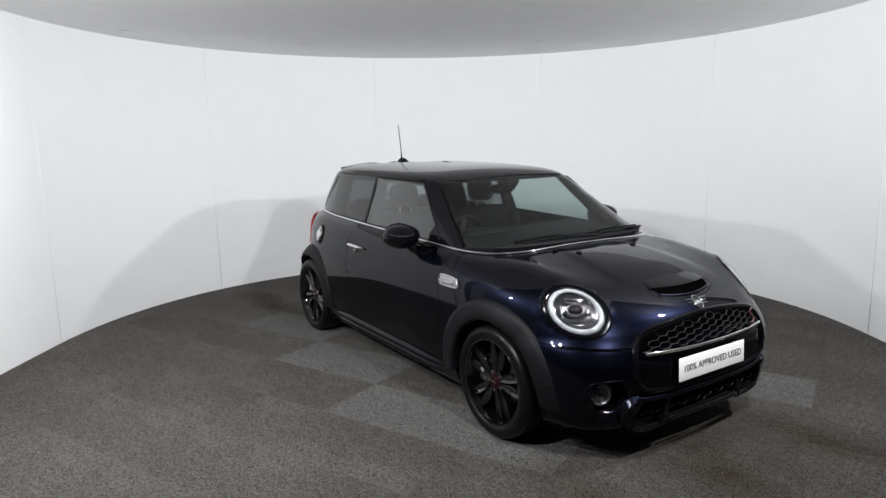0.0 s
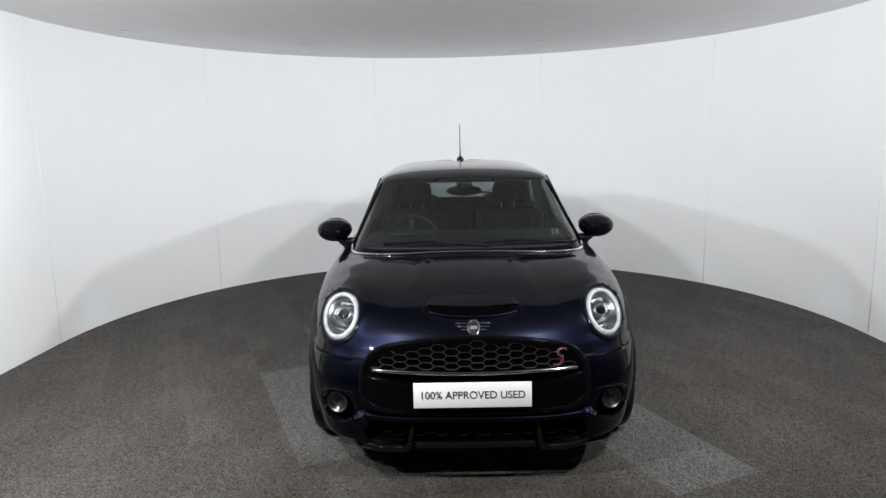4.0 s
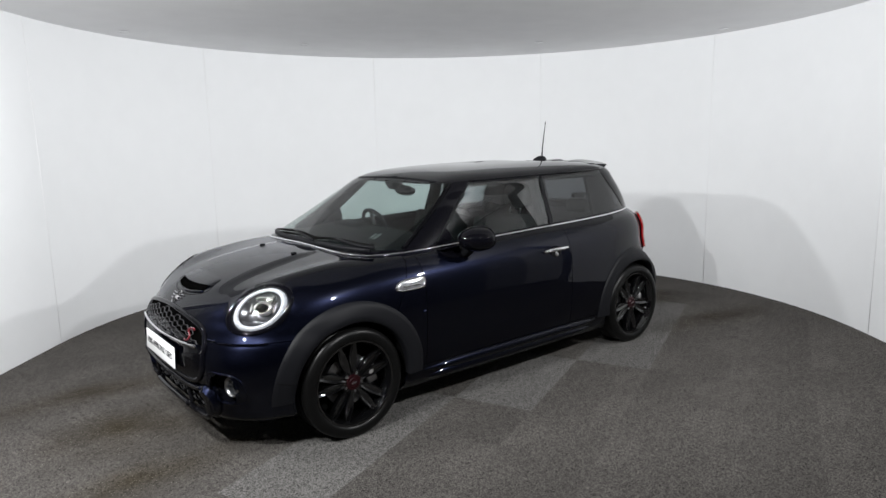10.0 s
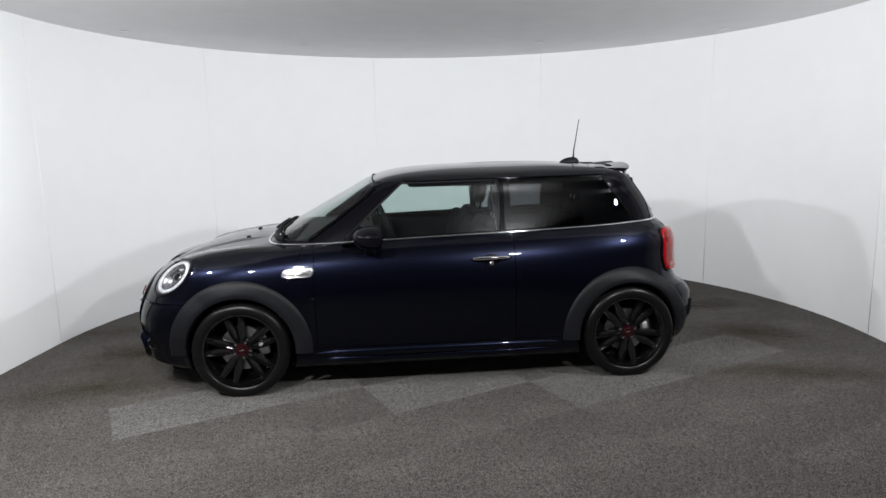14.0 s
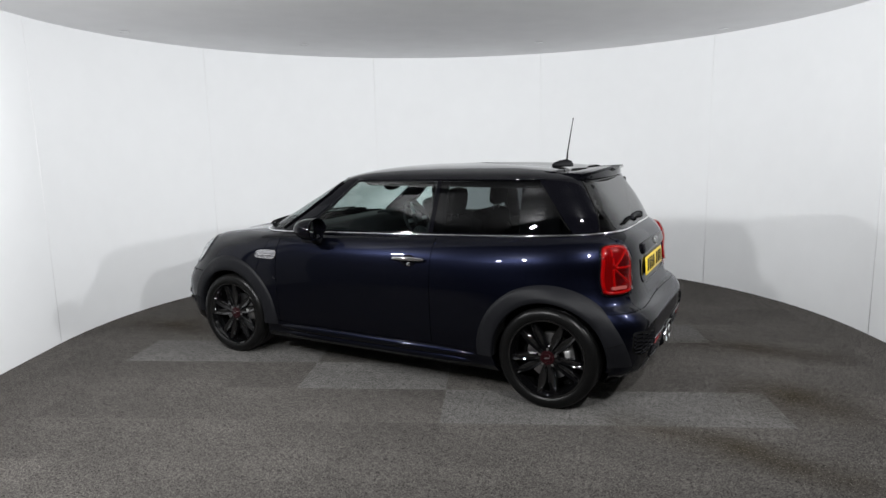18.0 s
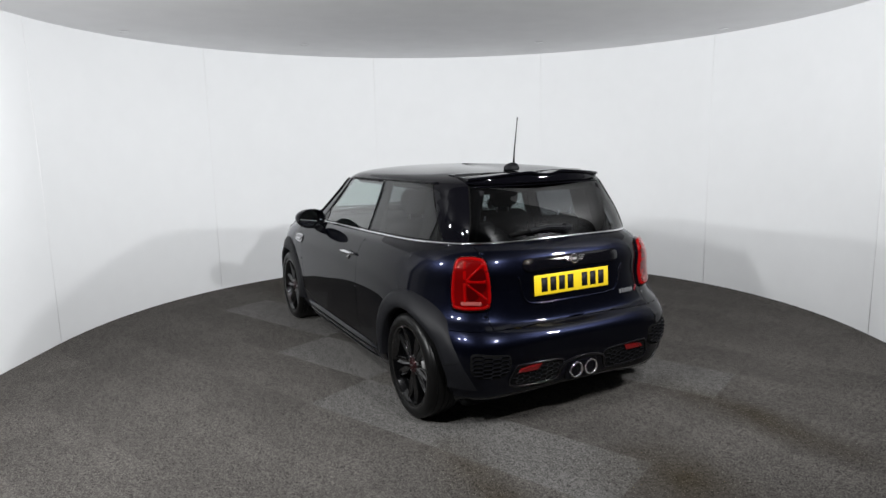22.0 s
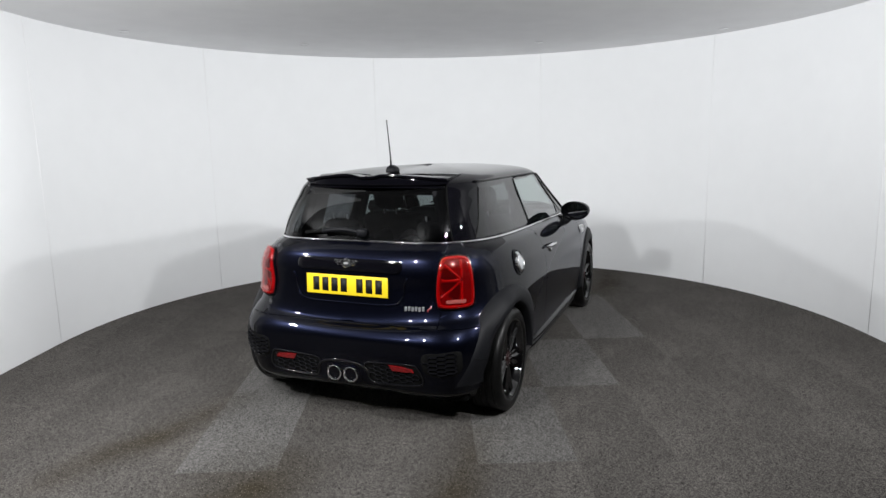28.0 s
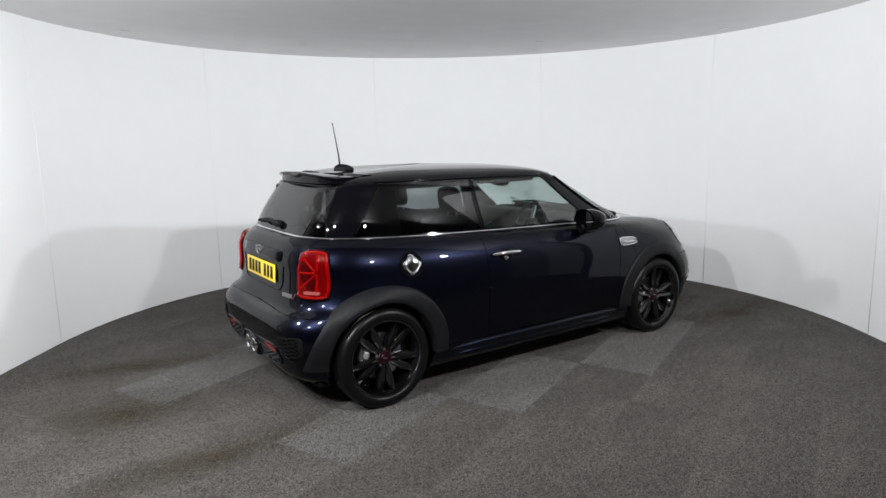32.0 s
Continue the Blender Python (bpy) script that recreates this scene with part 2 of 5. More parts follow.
build_spots()
for spot, aim, watts, wide in FLOODS:
    lamp = new("flood_lamp")
    lamp.matrix_world = look(spot, aim) @ pose(0, 0, 0, 0, 0, 45)
    tagged(lamp, "small square flood lamp on a ceiling bracket", "lamp", "flood lamps")
    part("housing", box(0.17, 0.17, 0.06, pose(0, 0, 0.036), 0.008), DARK, lamp)
    back = Vector((0, 0, 0.06))
    m = look(spot, aim) @ pose(0, 0, 0, 0, 0, 45)
    held = m @ back
    top = m.inverted() @ Vector((held.x, held.y, CEIL + 0.02))
    part("bracket", tube([back, top], 0.012, 8), STEEL, lamp)


# ---- the turntable ----
TABLE_R = 3.235


TILE = (0.4865, 0.495)


def build_table():
    table = new("turntable")
    tagged(table, "round turntable disc covered with dark grey carpet tiles", "turntable")
    bm = revolve([(0.0, 0.0), (TABLE_R - 0.01, 0.0), (TABLE_R, -0.004), (TABLE_R, -0.03)], 160)
    bmesh.ops.transform(bm, matrix=pose(0, 0, 0.0028, 90), verts=bm.verts)
    part("carpet_disc", bm, CARPET, table, smooth=False)
    # half-metre carpet tiles, laid askew to the car; some rows are of a paler batch
    tile = box(TILE[0] - 0.0001, TILE[1] - 0.0001, 0.004, pose(0, 0, 0.0015))
    me, pale = bpy.data.meshes.new("carpet_tile"), None
    tile.to_mesh(me)
    tile.free()
    pale = me.copy()
    me.materials.append(CARPET_TILE)
    pale.materials.append(CARPET_PALE)
    rows = {2: (-2.25, -0.25), 1: (-0.25, 0.75), 0: (0.75, 2.25), -1: (-2.25, -1.25), -2: (-1.25, -0.25), -3: (-0.25, 1.25)}
    for b in range(-7, 7):
        for a in range(-7, 7):
            ca = 0.5 * a
            ta, tb = TILE[0] * a + 0.04, TILE[1] * (b + 0.5)
            x, y = 0.9166 * ta - 0.3999 * tb - AXIS[0], 0.3999 * ta + 0.9166 * tb - AXIS[1]
            if math.hypot(x, y) > TABLE_R - 0.37:
                continue
            low, high = rows.get(b, (9, 9))
            ob = new("carpet_tile", pale if low < ca < high else me)
            ob.parent = table
            ob.matrix_basis = pose(x, y, 0, 0, 0, 23.57 + 180 * random.randrange(2))
    # brown marks where tyres roll on and off
    stain = bpy.data.materials.new("brown_tyre_dirt")
    stain.use_nodes = True
    n, l = stain.node_tree.nodes, stain.node_tree.links
    p = n["Principled BSDF"]
    p.inputs["Base Color"].default_value, p.inputs["Roughness"].default_value, p.inputs["Specular IOR Level"].default_value = (0.041, 0.031, 0.017, 1), 1.0, 0.0
    pos, tex, r, clear, mix = n.new("ShaderNodeTexCoord"), n.new("ShaderNodeTexNoise"), n.new("ShaderNodeMapRange"), n.new("ShaderNodeBsdfTransparent"), n.new("ShaderNodeMixShader")
    sep = n.new("ShaderNodeSeparateXYZ")
    tex.inputs["Scale"].default_value, tex.inputs["Detail"].default_value = 2.2, 5
    l.new(pos.outputs["Object"], tex.inputs["Vector"])
    l.new(pos.outputs["Generated"], sep.inputs[0])
    r.inputs[1].default_value, r.inputs[2].default_value, r.inputs[3].default_value, r.inputs[4].default_value = 0.32, 0.68, 0.15, 0.95
    l.new(tex.outputs[0], r.inputs[0])
    last = r.outputs[0]
    for axis, power in (("X", 0.7), ("Y", 1.2)):
        one, two, three = n.new("ShaderNodeMath"), n.new("ShaderNodeMath"), n.new("ShaderNodeMath")
        one.operation, two.operation, three.operation = "PINGPONG", "POWER", "MULTIPLY"
        one.inputs[1].default_value, two.inputs[1].default_value = 0.5, power
        l.new(sep.outputs[axis], one.inputs[0])
        l.new(one.outputs[0], two.inputs[0])
        l.new(two.outputs[0], three.inputs[0])
        l.new(last, three.inputs[1])
        last = three.outputs[0]
    gain = n.new("ShaderNodeMath")
    gain.operation, gain.use_clamp = "MULTIPLY", True
    gain.inputs[1].default_value = 2.8
    l.new(last, gain.inputs[0])
    l.new(gain.outputs[0], mix.inputs[0])
    l.new(clear.outputs[0], mix.inputs[1])
    l.new(p.outputs[0], mix.inputs[2])
    l.new(mix.outputs[0], n["Material Output"].inputs[0])
    for x, y, sx, sy, a in ((2.25, -0.85, 1.5, 0.5, 4), (2.3, 0.55, 1.3, 0.55, 14), (2.2, -0.1, 1.0, 0.9, 0), (-2.25, -0.82, 1.5, 0.42, 6), (-2.3, 0.92, 1.5, 0.45, -8), (-2.55, 0.1, 0.9, 0.8, 0)):
        bm = bmesh.new()
        bmesh.ops.create_grid(bm, x_segments=6, y_segments=4, size=0.5, matrix=Matrix.Diagonal((sx, sy, 1, 1)))
        mark = part("tyre_mark", bm, stain, table, "brown tyre dirt")
        mark.matrix_basis = pose(x - AXIS[0], y - AXIS[1], 0.0052 + 0.0003 * len(table.children) / 200, 0, 0, a)
    return table


AXIS = (-0.201, -0.0675)  # where the turntable's axis lies under the car
TABLE = build_table()


# ---- the car: x forward, y to its left, the origin on the ground midway between the axles ----
CAR = new("hatchback_car")
tagged(CAR, "dark midnight-blue three-door hatchback with black roof on a turntable", "car")
V_KEYS = np.linspace(0, 1, 13)
FRONT_X = [1.885, 1.93, 1.942, 1.972, 1.976, 1.97, 1.955, 1.925, 1.872, 1.765, 1.575, 1.34, 1.10]
FRONT_Z = [0.19, 0.22, 0.30, 0.40, 0.50, 0.58, 0.645, 0.70, 0.755, 0.82, 0.878, 0.922, 0.950]
FRONT_N = [6.4, 6.6, 6.6, 6.6, 6.5, 6.2, 5.5, 5.5, 5.5, 5.5, 5.4, 5.9, 6.6]
FRONT_BOW = [0.08, 0.09, 0.09, 0.09, 0.11, 0.17, 0.23, 0.29, 0.30, 0.28, 0.20, 0.08, 0.0]
SIDE_Y = [0.772, 0.805, 0.828, 0.842, 0.848, 0.851, 0.852, 0.849, 0.842, 0.828, 0.803, 0.768, 0.716]
SIDE_Z = [0.165, 0.21, 0.30, 0.40, 0.50, 0.58, 0.65, 0.715, 0.775, 0.835, 0.888, 0.932, 0.963]
REAR_X = [1.70, 1.75, 1.776, 1.795, 1.796, 1.772, 1.712, 1.69, 1.68, 1.682, 1.668, 1.635, 1.585]
REAR_Z = [0.20, 0.24, 0.33, 0.43, 0.508, 0.553, 0.59, 0.665, 0.78, 0.86, 0.93, 0.98, 1.018]
REAR_N = [6.4, 6.6, 6.6, 6.6, 6.2, 5.6, 5.0, 4.7, 4.6, 4.7, 4.8, 4.9, 5.0]
TOP_KEYS = [0.0, 0.22, 0.45, 0.66, 0.72, 0.80, 0.90, 1.0]
TOP = {
    "fx": [1.10, 0.862, 0.615, 0.385, 0.312, 0.19, -0.05, -0.45],
    "fz": [0.950, 1.083, 1.217, 1.336, 1.358, 1.380, 1.397, 1.405],
    "fn": [6.6, 6.6, 7.2, 8.0, 7.6, 6.0, 4.0, 2.5],
    "w": [0.716, 0.670, 0.621, 0.579, 0.549, 0.462, 0.288, 0.004],
    "sz": [0.963, 1.083, 1.210, 1.322, 1.346, 1.371, 1.393, 1.405],
    "rx": [1.585, 1.520, 1.440, 1.357, 1.305, 1.19, 0.93, 0.455],
    "rz": [1.018, 1.13, 1.245, 1.337, 1.353, 1.369, 1.388, 1.405],
    "rn": [5.0, 5.8, 6.2, 6.0, 5.6, 4.8, 3.8, 2.5],
}


def half_curve(reach, width, n, count):
    """Quarter of a super-ellipse from (reach, 0) to (0, width), in even steps along it."""
    a = np.linspace(0, math.pi / 2, 1500)
    x, y = reach * np.cos(a) ** (2 / n), width * np.sin(a) ** (2 / n)
    s = np.concatenate([[0], np.cumsum(np.hypot(np.diff(x), np.diff(y)))])
    t = np.linspace(0, s[-1], count)
    return np.interp(t, s, x), np.interp(t, s, y)


def ring(fx, fz, fn, w, sz, rx, rz, rn, mid, slope, bow=0.0, nf=74, nr=64):
    """One closed level line round the car, from the nose over the left side to the tail and back."""
    x1, y1 = half_curve(fx - mid, w, fn, nf)
    x2, y2 = half_curve(rx + mid, w, rn, nr)
    if bow > 0:
        x1 = x1 - bow * y1**2 * (x1 / (fx - mid)) ** 4
    h1, h2 = np.linspace(0, 1, nf), np.linspace(0, 1, nr)
    ease = lambda h: np.clip(h / 0.55, 0, 1) ** 2 * (3 - 2 * np.clip(h / 0.55, 0, 1))
    side1, side2 = sz + slope * (x1 + mid), sz + slope * (mid - x2)
    z1, z2 = fz + (side1 - fz) * ease(h1), rz + (side2 - rz) * ease(h2)
    left = np.concatenate([np.stack([x1 + mid, y1, z1], 1), np.stack([mid - x2, y2, z2], 1)[::-1][1:]])
    right = left[1:-1][::-1] * np.array([1, -1, 1])
    return np.concatenate([left, right])


def swell(p):
    """Local forms on the lower shell: headlamp brows and the bonnet's dome."""
    x, y, z = p[:, 0], p[:, 1], p[:, 2]
    d2 = ((x - 1.60) / 0.22) ** 2 + ((np.abs(y) - 0.61) / 0.17) ** 2 + ((z - 0.82) / 0.13) ** 2
    g = np.exp(-d2)
    p[:, 0] += 0.018 * g
    p[:, 2] += 0.026 * g
    back = np.clip((x - 1.02) / 0.25, 0, 1) * np.clip((1.66 - x) / 0.2, 0, 1) * np.clip((z - 0.70) / 0.1, 0, 1)
    p[:, 2] += 0.013 * np.exp(-(((np.abs(y) - 0.60 - 0.05 * (1.6 - x)) / 0.085) ** 2)) * back
    step = np.clip((0.36 - np.abs(y) - 0.10 * (1.7 - x)) / 0.07, 0, 1)
    along = np.clip((x - 1.10) / 0.16, 0, 1) * np.clip((1.80 - x) / 0.25, 0, 1)
    p[:, 2] += 0.009 * step**2 * (3 - 2 * step) * along * (z > 0.78)
    return p


def lower_ring(v):
    f = lambda keys: float(glide(V_KEYS, keys, v))
    return swell(ring(f(FRONT_X), f(FRONT_Z), f(FRONT_N), f(SIDE_Y), f(SIDE_Z), f(REAR_X), f(REAR_Z), f(REAR_N), 0.0, -0.03 * v * v, f(FRONT_BOW)))


def upper_ring(v):
    f = lambda key: float(glide(TOP_KEYS, TOP[key], v))
    mid = -0.45 * min(1, v / 0.6)
    return ring(f("fx"), f("fz"), f("fn"), f("w"), f("sz"), f("rx"), f("rz"), f("rn"), mid, -0.03 * (1 - min(1, v / 0.66)) - 0.012 * min(1, v / 0.66))


def loft(rings, cap=False):
    bm = bmesh.new()
    rows = [[bm.verts.new(p) for p in r] for r in rings]
    n = len(rows[0])
    for a, b in zip(rows, rows[1:]):
        for k in range(n):
            bm.faces.new((a[k], a[(k + 1) % n], b[(k + 1) % n], b[k]))
    if cap:
        bm.faces.new(rows[-1])
    bmesh.ops.recalc_face_normals(bm, faces=bm.faces)
    return bm


from mathutils.bvhtree import BVHTree

LOWER = loft([lower_ring(v) for v in np.linspace(0, 1, 72)])
UPPER = loft([upper_ring(v) for v in np.concatenate([np.linspace(0, 0.66, 30), np.linspace(0.66, 0.72, 6)[1:], np.linspace(0.72, 1, 18)[1:]])], True)
TREE = BVHTree.FromBMesh(LOWER)
TREE_UP = BVHTree.FromBMesh(UPPER)


def on_shell(origin, way, tree=None):
    hit = (tree or TREE).ray_cast(Vector(origin), Vector(way))
    return (hit[0], hit[1]) if hit[0] is not None else (None, None)


def front_at(y, z):
    p, n = on_shell((3, y, z), (-1, 0, 0))
    return (p, n) if p is not None else (Vector((1.9, y, z)), Vector((1, 0, 0)))


def rear_at(y, z):
    p, n = on_shell((-3, y, z), (1, 0, 0))
    return (p, n) if p is not None else (Vector((-1.7, y, z)), Vector((-1, 0, 0)))


def side_at(x, z, side=1):
    p, n = on_shell((x, 3 * side, z), (0, -side, 0))
    return (p, n) if p is not None else (Vector((x, 0.8 * side, z)), Vector((0, side, 0)))


def top_at(x, y):
    p, n = on_shell((x, y, 3), (0, 0, -1))
    return (p, n) if p is not None else (Vector((x, y, 0.9)), Vector((0, 0, 1)))


def cut(bm, co, no):
    bmesh.ops.bisect_plane(bm, geom=bm.verts[:] + bm.edges[:] + bm.faces[:], dist=1e-5, plane_co=co, plane_no=no)


HUB_X, HUB_Z, ARCH_R = 1.2475, 0.305, 0.345


def open_arches(bm):
    """Round wheel openings: whole faces inside go, the rest is drawn out to the circle."""
    for cx in (HUB_X, -HUB_X):
        c = Vector((cx, HUB_Z))
        inside = lambda v: abs(v.co.y) > 0.45 and (Vector((v.co.x, v.co.z)) - c).length < ARCH_R
        bmesh.ops.delete(bm, geom=[f for f in bm.faces if all(inside(v) for v in f.verts)], context="FACES")
        for v in bm.verts:
            if inside(v):
                d = (Vector((v.co.x, v.co.z)) - c).normalized() * ARCH_R + c
                v.co.x, v.co.z = d.x, d.y


def open_round(bm, centre, axis, radius, reach=0.3, oval_axes=None):
    """A round or oval opening about an axis through the shell."""
    centre, axis = Vector(centre), Vector(axis).normalized()

    def off(v):
        d = v.co - centre
        a = d.dot(axis)
        d = d - axis * a
        if oval_axes:
            m, k = oval_axes
            d = m * (d.dot(m) / HEAD_LONG) + k * (d.dot(k) / HEAD_SHORT)
        return d, abs(a) < reach

    inside = {v for v in bm.verts if off(v)[1] and off(v)[0].length < radius}
    bmesh.ops.delete(bm, geom=[f for f in bm.faces if all(v in inside for v in f.verts)], context="FACES")
    for v in bm.verts:
        d, near = off(v)
        if near and d.length < radius:
            push = d.normalized() * (radius - d.length)
            if oval_axes:
                m, k = oval_axes
                push = m * (push.dot(m) * HEAD_LONG) + k * (push.dot(k) * HEAD_SHORT)
            v.co += push


HEAD_C, HEAD_AZ, HEAD_UP = (1.670, 0.633, 0.753), 38, 36
HEAD_TILT, HEAD_LONG, HEAD_SHORT = radians(36), 1.13, 0.835  # the oval lamps lean outwards
head_aim = lambda s: Vector((math.cos(radians(HEAD_AZ)) * math.cos(radians(HEAD_UP)), s * math.sin(radians(HEAD_AZ)) * math.cos(radians(HEAD_UP)), math.sin(radians(HEAD_UP))))


def head_axes(s):
    """The long and the short direction of an oval headlamp in its own plane."""
    n = head_aim(s)
    u = Vector((0, 0, 1)).cross(n).normalized() * s
    w = (Vector((0, 0, 1)) - n * n.z).normalized()
    c, k = math.cos(HEAD_TILT), math.sin(HEAD_TILT)
    return u * c + w * k, w * c - u * k


FOG_C = (1.845, 0.612, 0.378)
fog_aim = lambda s: Vector((1, 0.30 * s, 0.03)).normalized()


def panel(source, choose, name, material, label="", parent=None, gap=0.002, depth=0.012):
    """The faces of a shell that choose() picks, as a panel of its own with turned-in edges and a fine gap all round."""
    bm = source.copy()
    gone = [f for f in bm.faces if not choose(f.calc_center_median())]
    bmesh.ops.delete(bm, geom=gone, context="FACES")
    for f in bm.faces:
        f.smooth = True
    edges = [e for e in bm.edges if e.is_boundary]
    move = {}
    for e in edges:
        inward = (e.link_faces[0].calc_center_median() - (e.verts[0].co + e.verts[1].co) / 2)
        along = (e.verts[1].co - e.verts[0].co).normalized()
        inward = (inward - along * inward.dot(along)).normalized()
        for v in e.verts:
            move[v] = move.get(v, Vector()) + inward
    normals = {v: v.normal.copy() for v in move}
    for v, d in move.items():
        if d.length > 1e-6:
            v.co += d.normalized() * gap
    made = bmesh.ops.extrude_edge_only(bm, edges=edges)["geom"]
    fresh = [g for g in made if isinstance(g, bmesh.types.BMVert)]
    olds = {v.co.to_tuple(6): n for v, n in normals.items()}
    for v in fresh:
        v.co -= olds.get(v.co.to_tuple(6), Vector()) * depth
    for e in edges:
        if e.is_valid:
            e.smooth = False
    ob = part(name, bm, material, parent or CAR, label, smooth=False)
    for poly in ob.data.polygons:
        poly.use_smooth = True
    return ob


# shut lines of the lower shell
open_arches(LOWER)
for side in (1, -1):
    open_round(LOWER, (HEAD_C[0], side * HEAD_C[1], HEAD_C[2]), head_aim(side), 0.154, 0.3, head_axes(side))
    open_round(LOWER, (FOG_C[0], side * FOG_C[1], FOG_C[2]), fog_aim(side), 0.084)
for co, no in (
    ((0.775, 0, 0), (1, 0, 0)), ((-0.487, 0, 0), (1, 0, 0)), ((0, 0, 0.30), (0, 0, 1)), ((0, 0, 0.605), (0, 0, 1)),
    ((0.84, 0, 0.94), (0.90, 0, 0.43)), ((0, 0.545, 0), (0, 1, 0)), ((0, -0.545, 0), (0, 1, 0)), ((0, 0, 0.585), (0, 0, 1)),
    ((-1.5, 0, 0), (1, 0, 0)), ((1.5, 0, 0), (1, 0, 0)),
):
    cut(LOWER, co, no)
BONNET_EDGE = lambda c: 0.90 * (c.x - 0.84) + 0.43 * (c.z - 0.94) > 0


def zone(c):
    if c.x > 0.775:
        if c.z < 0.605 and c.x > HUB_X:
            return "front_bumper"
        if c.z < 0.30:
            return "sill"
        return "bonnet" if BONNET_EDGE(c) and not (c.x < HUB_X and c.z < 0.605) else "fender"
    if c.x > -0.487:
        return "sill" if c.z < 0.30 else "door"
    if c.z < 0.30 and c.x > -HUB_X:
        return "sill"
    if c.x < -1.5 and abs(c.y) < 0.545 and c.z > 0.585:
        return "tailgate"
    if c.x < -HUB_X and c.z < 0.585:
        return "rear_bumper"
    return "quarter"


panel(LOWER, lambda c: zone(c) == "front_bumper", "front_bumper", PAINT)
panel(LOWER, lambda c: zone(c) == "bonnet", "bonnet", PAINT)
panel(LOWER, lambda c: zone(c) == "tailgate", "tailgate", PAINT)
panel(LOWER, lambda c: zone(c) == "rear_bumper", "rear_bumper", PAINT)
for side in (1, -1):
    panel(LOWER, lambda c: zone(c) == "fender" and c.y * side > 0, "front_wing", PAINT)
    panel(LOWER, lambda c: zone(c) == "door" and c.y * side > 0, "door", PAINT)
    panel(LOWER, lambda c: zone(c) == "quarter" and c.y * side > 0, "rear_quarter", PAINT)
    panel(LOWER, lambda c: zone(c) == "sill" and c.y * side > 0, "sill", PAINT)

# pillars and windows of the upper shell: lines in side view for the side glass, in plan view for front and rear glass
SIDE_LINES = {"a": ((0.60, 0.955), (0.215, 1.31)), "b1": ((-0.405, 0.975), (-0.425, 1.32)), "b2": ((-0.445, 0.975), (-0.455, 1.32)), "c": ((-1.36, 1.0), (-1.12, 1.32))}


def line_plane(p, q):
    d = Vector((q[0] - p[0], 0, q[1] - p[1]))
    return Vector((p[0], 0, p[1])), Vector((-d.z, 0, d.x)).normalized()


def beyond(c, key):
    co, no = line_plane(*SIDE_LINES[key])
    return (Vector(c) - co).dot(no) < 0  # True in front of the line


for key in SIDE_LINES:
    cut(UPPER, *line_plane(*SIDE_LINES[key]))
WS = ((0.690, 0.95), (0.540, 1.33))
RS = ((0.560, 1.015), (0.465, 1.33))
for (y0, z0), (y1, z1) in (WS, RS):
    for s in (1, -1):
        cut(UPPER, (0, s * y0, z0), Vector((0, z1 - z0, -s * (y1 - y0))).normalized())
ROOF_EDGE = 1.318
cut(UPPER, (0, 0, ROOF_EDGE - 0.002), Vector((0.012, 0, 1)).normalized())
cut(UPPER, (0, 0, 0.982), Vector((0.03, 0, 1)).normalized())
within = lambda c, ln: abs(c.y) < ln[0][0] + (c.z - ln[0][1]) * (ln[1][0] - ln[0][0]) / (ln[1][1] - ln[0][1])


def roof_zone(c):
    if c.z + 0.012 * c.x > ROOF_EDGE - 0.002:
        return "roof"
    if c.x > 0.15 and within(c, WS) and c.z > 0.96:
        return "windscreen"
    if c.x < -1.0 and within(c, RS):
        return "rear"
    if c.z + 0.03 * c.x < 0.982:
        return "pillar"
    if beyond(c, "a"):
        return "pillar"
    if beyond(c, "b1"):
        return "door_window"
    if beyond(c, "b2"):
        return "pillar"
    if beyond(c, "c"):
        return "quarter_window"
    return "pillar"


panel(UPPER, lambda c: roof_zone(c) == "roof", "roof", BLACK, "gloss black roof")
panel(UPPER, lambda c: roof_zone(c) == "windscreen", "windscreen", SCREEN, "clear glass", None, 0.001, 0.003)
panel(UPPER, lambda c: roof_zone(c) == "rear", "rear_window", TINT, "dark tinted glass", None, 0.001, 0.003)
for side in (1, -1):
    mine = lambda c: roof_zone(c) == "pillar" and c.y * side > 0
    low = lambda c: c.z + 0.03 * c.x < 0.982 and -1.33 < c.x < 0.56
    panel(UPPER, lambda c: mine(c) and not low(c) and c.x > 0.0, "a_pillar_trim", PIANO, "gloss black pillar trim", None, 0.0, 0.02)
    panel(UPPER, lambda c: mine(c) and not low(c) and -0.7 < c.x < 0.0, "b_pillar_trim", PIANO, "gloss black pillar trim", None, 0.0, 0.02)
    panel(UPPER, lambda c: mine(c) and not low(c) and c.x < -0.7, "c_pillar_trim", PIANO, "gloss black pillar trim", None, 0.0, 0.02)
    panel(UPPER, lambda c: mine(c) and low(c), "window_seal", PIANO, "gloss black window seal", None, 0.0, 0.02)
    panel(UPPER, lambda c: roof_zone(c) == "door_window" and c.y * side > 0, "door_window", GLASS, "clear greenish glass", None, 0.001, 0.003)
    panel(UPPER, lambda c: roof_zone(c) == "quarter_window" and c.y * side > 0, "quarter_window", TINT, "dark tinted glass", None, 0.001, 0.003)
belt = lower_ring(1.0)
part("waistline_strip", tube([Vector(p) * 1.0 + Vector((0, 0, 0.004)) for p in belt], 0.0068, 8, True), CHROME, CAR, "thin chrome strip")


SPOKE = ((-0.5, -1), (-0.5, -0.42), (-0.485, -0.22), (-0.45, -0.08), (-0.39, 0.0), (-0.31, -0.03), (-0.2, -0.16), (0, -0.26), (0.2, -0.16), (0.31, -0.03), (0.39, 0.0), (0.45, -0.08), (0.485, -0.22), (0.5, -0.42), (0.5, -1))


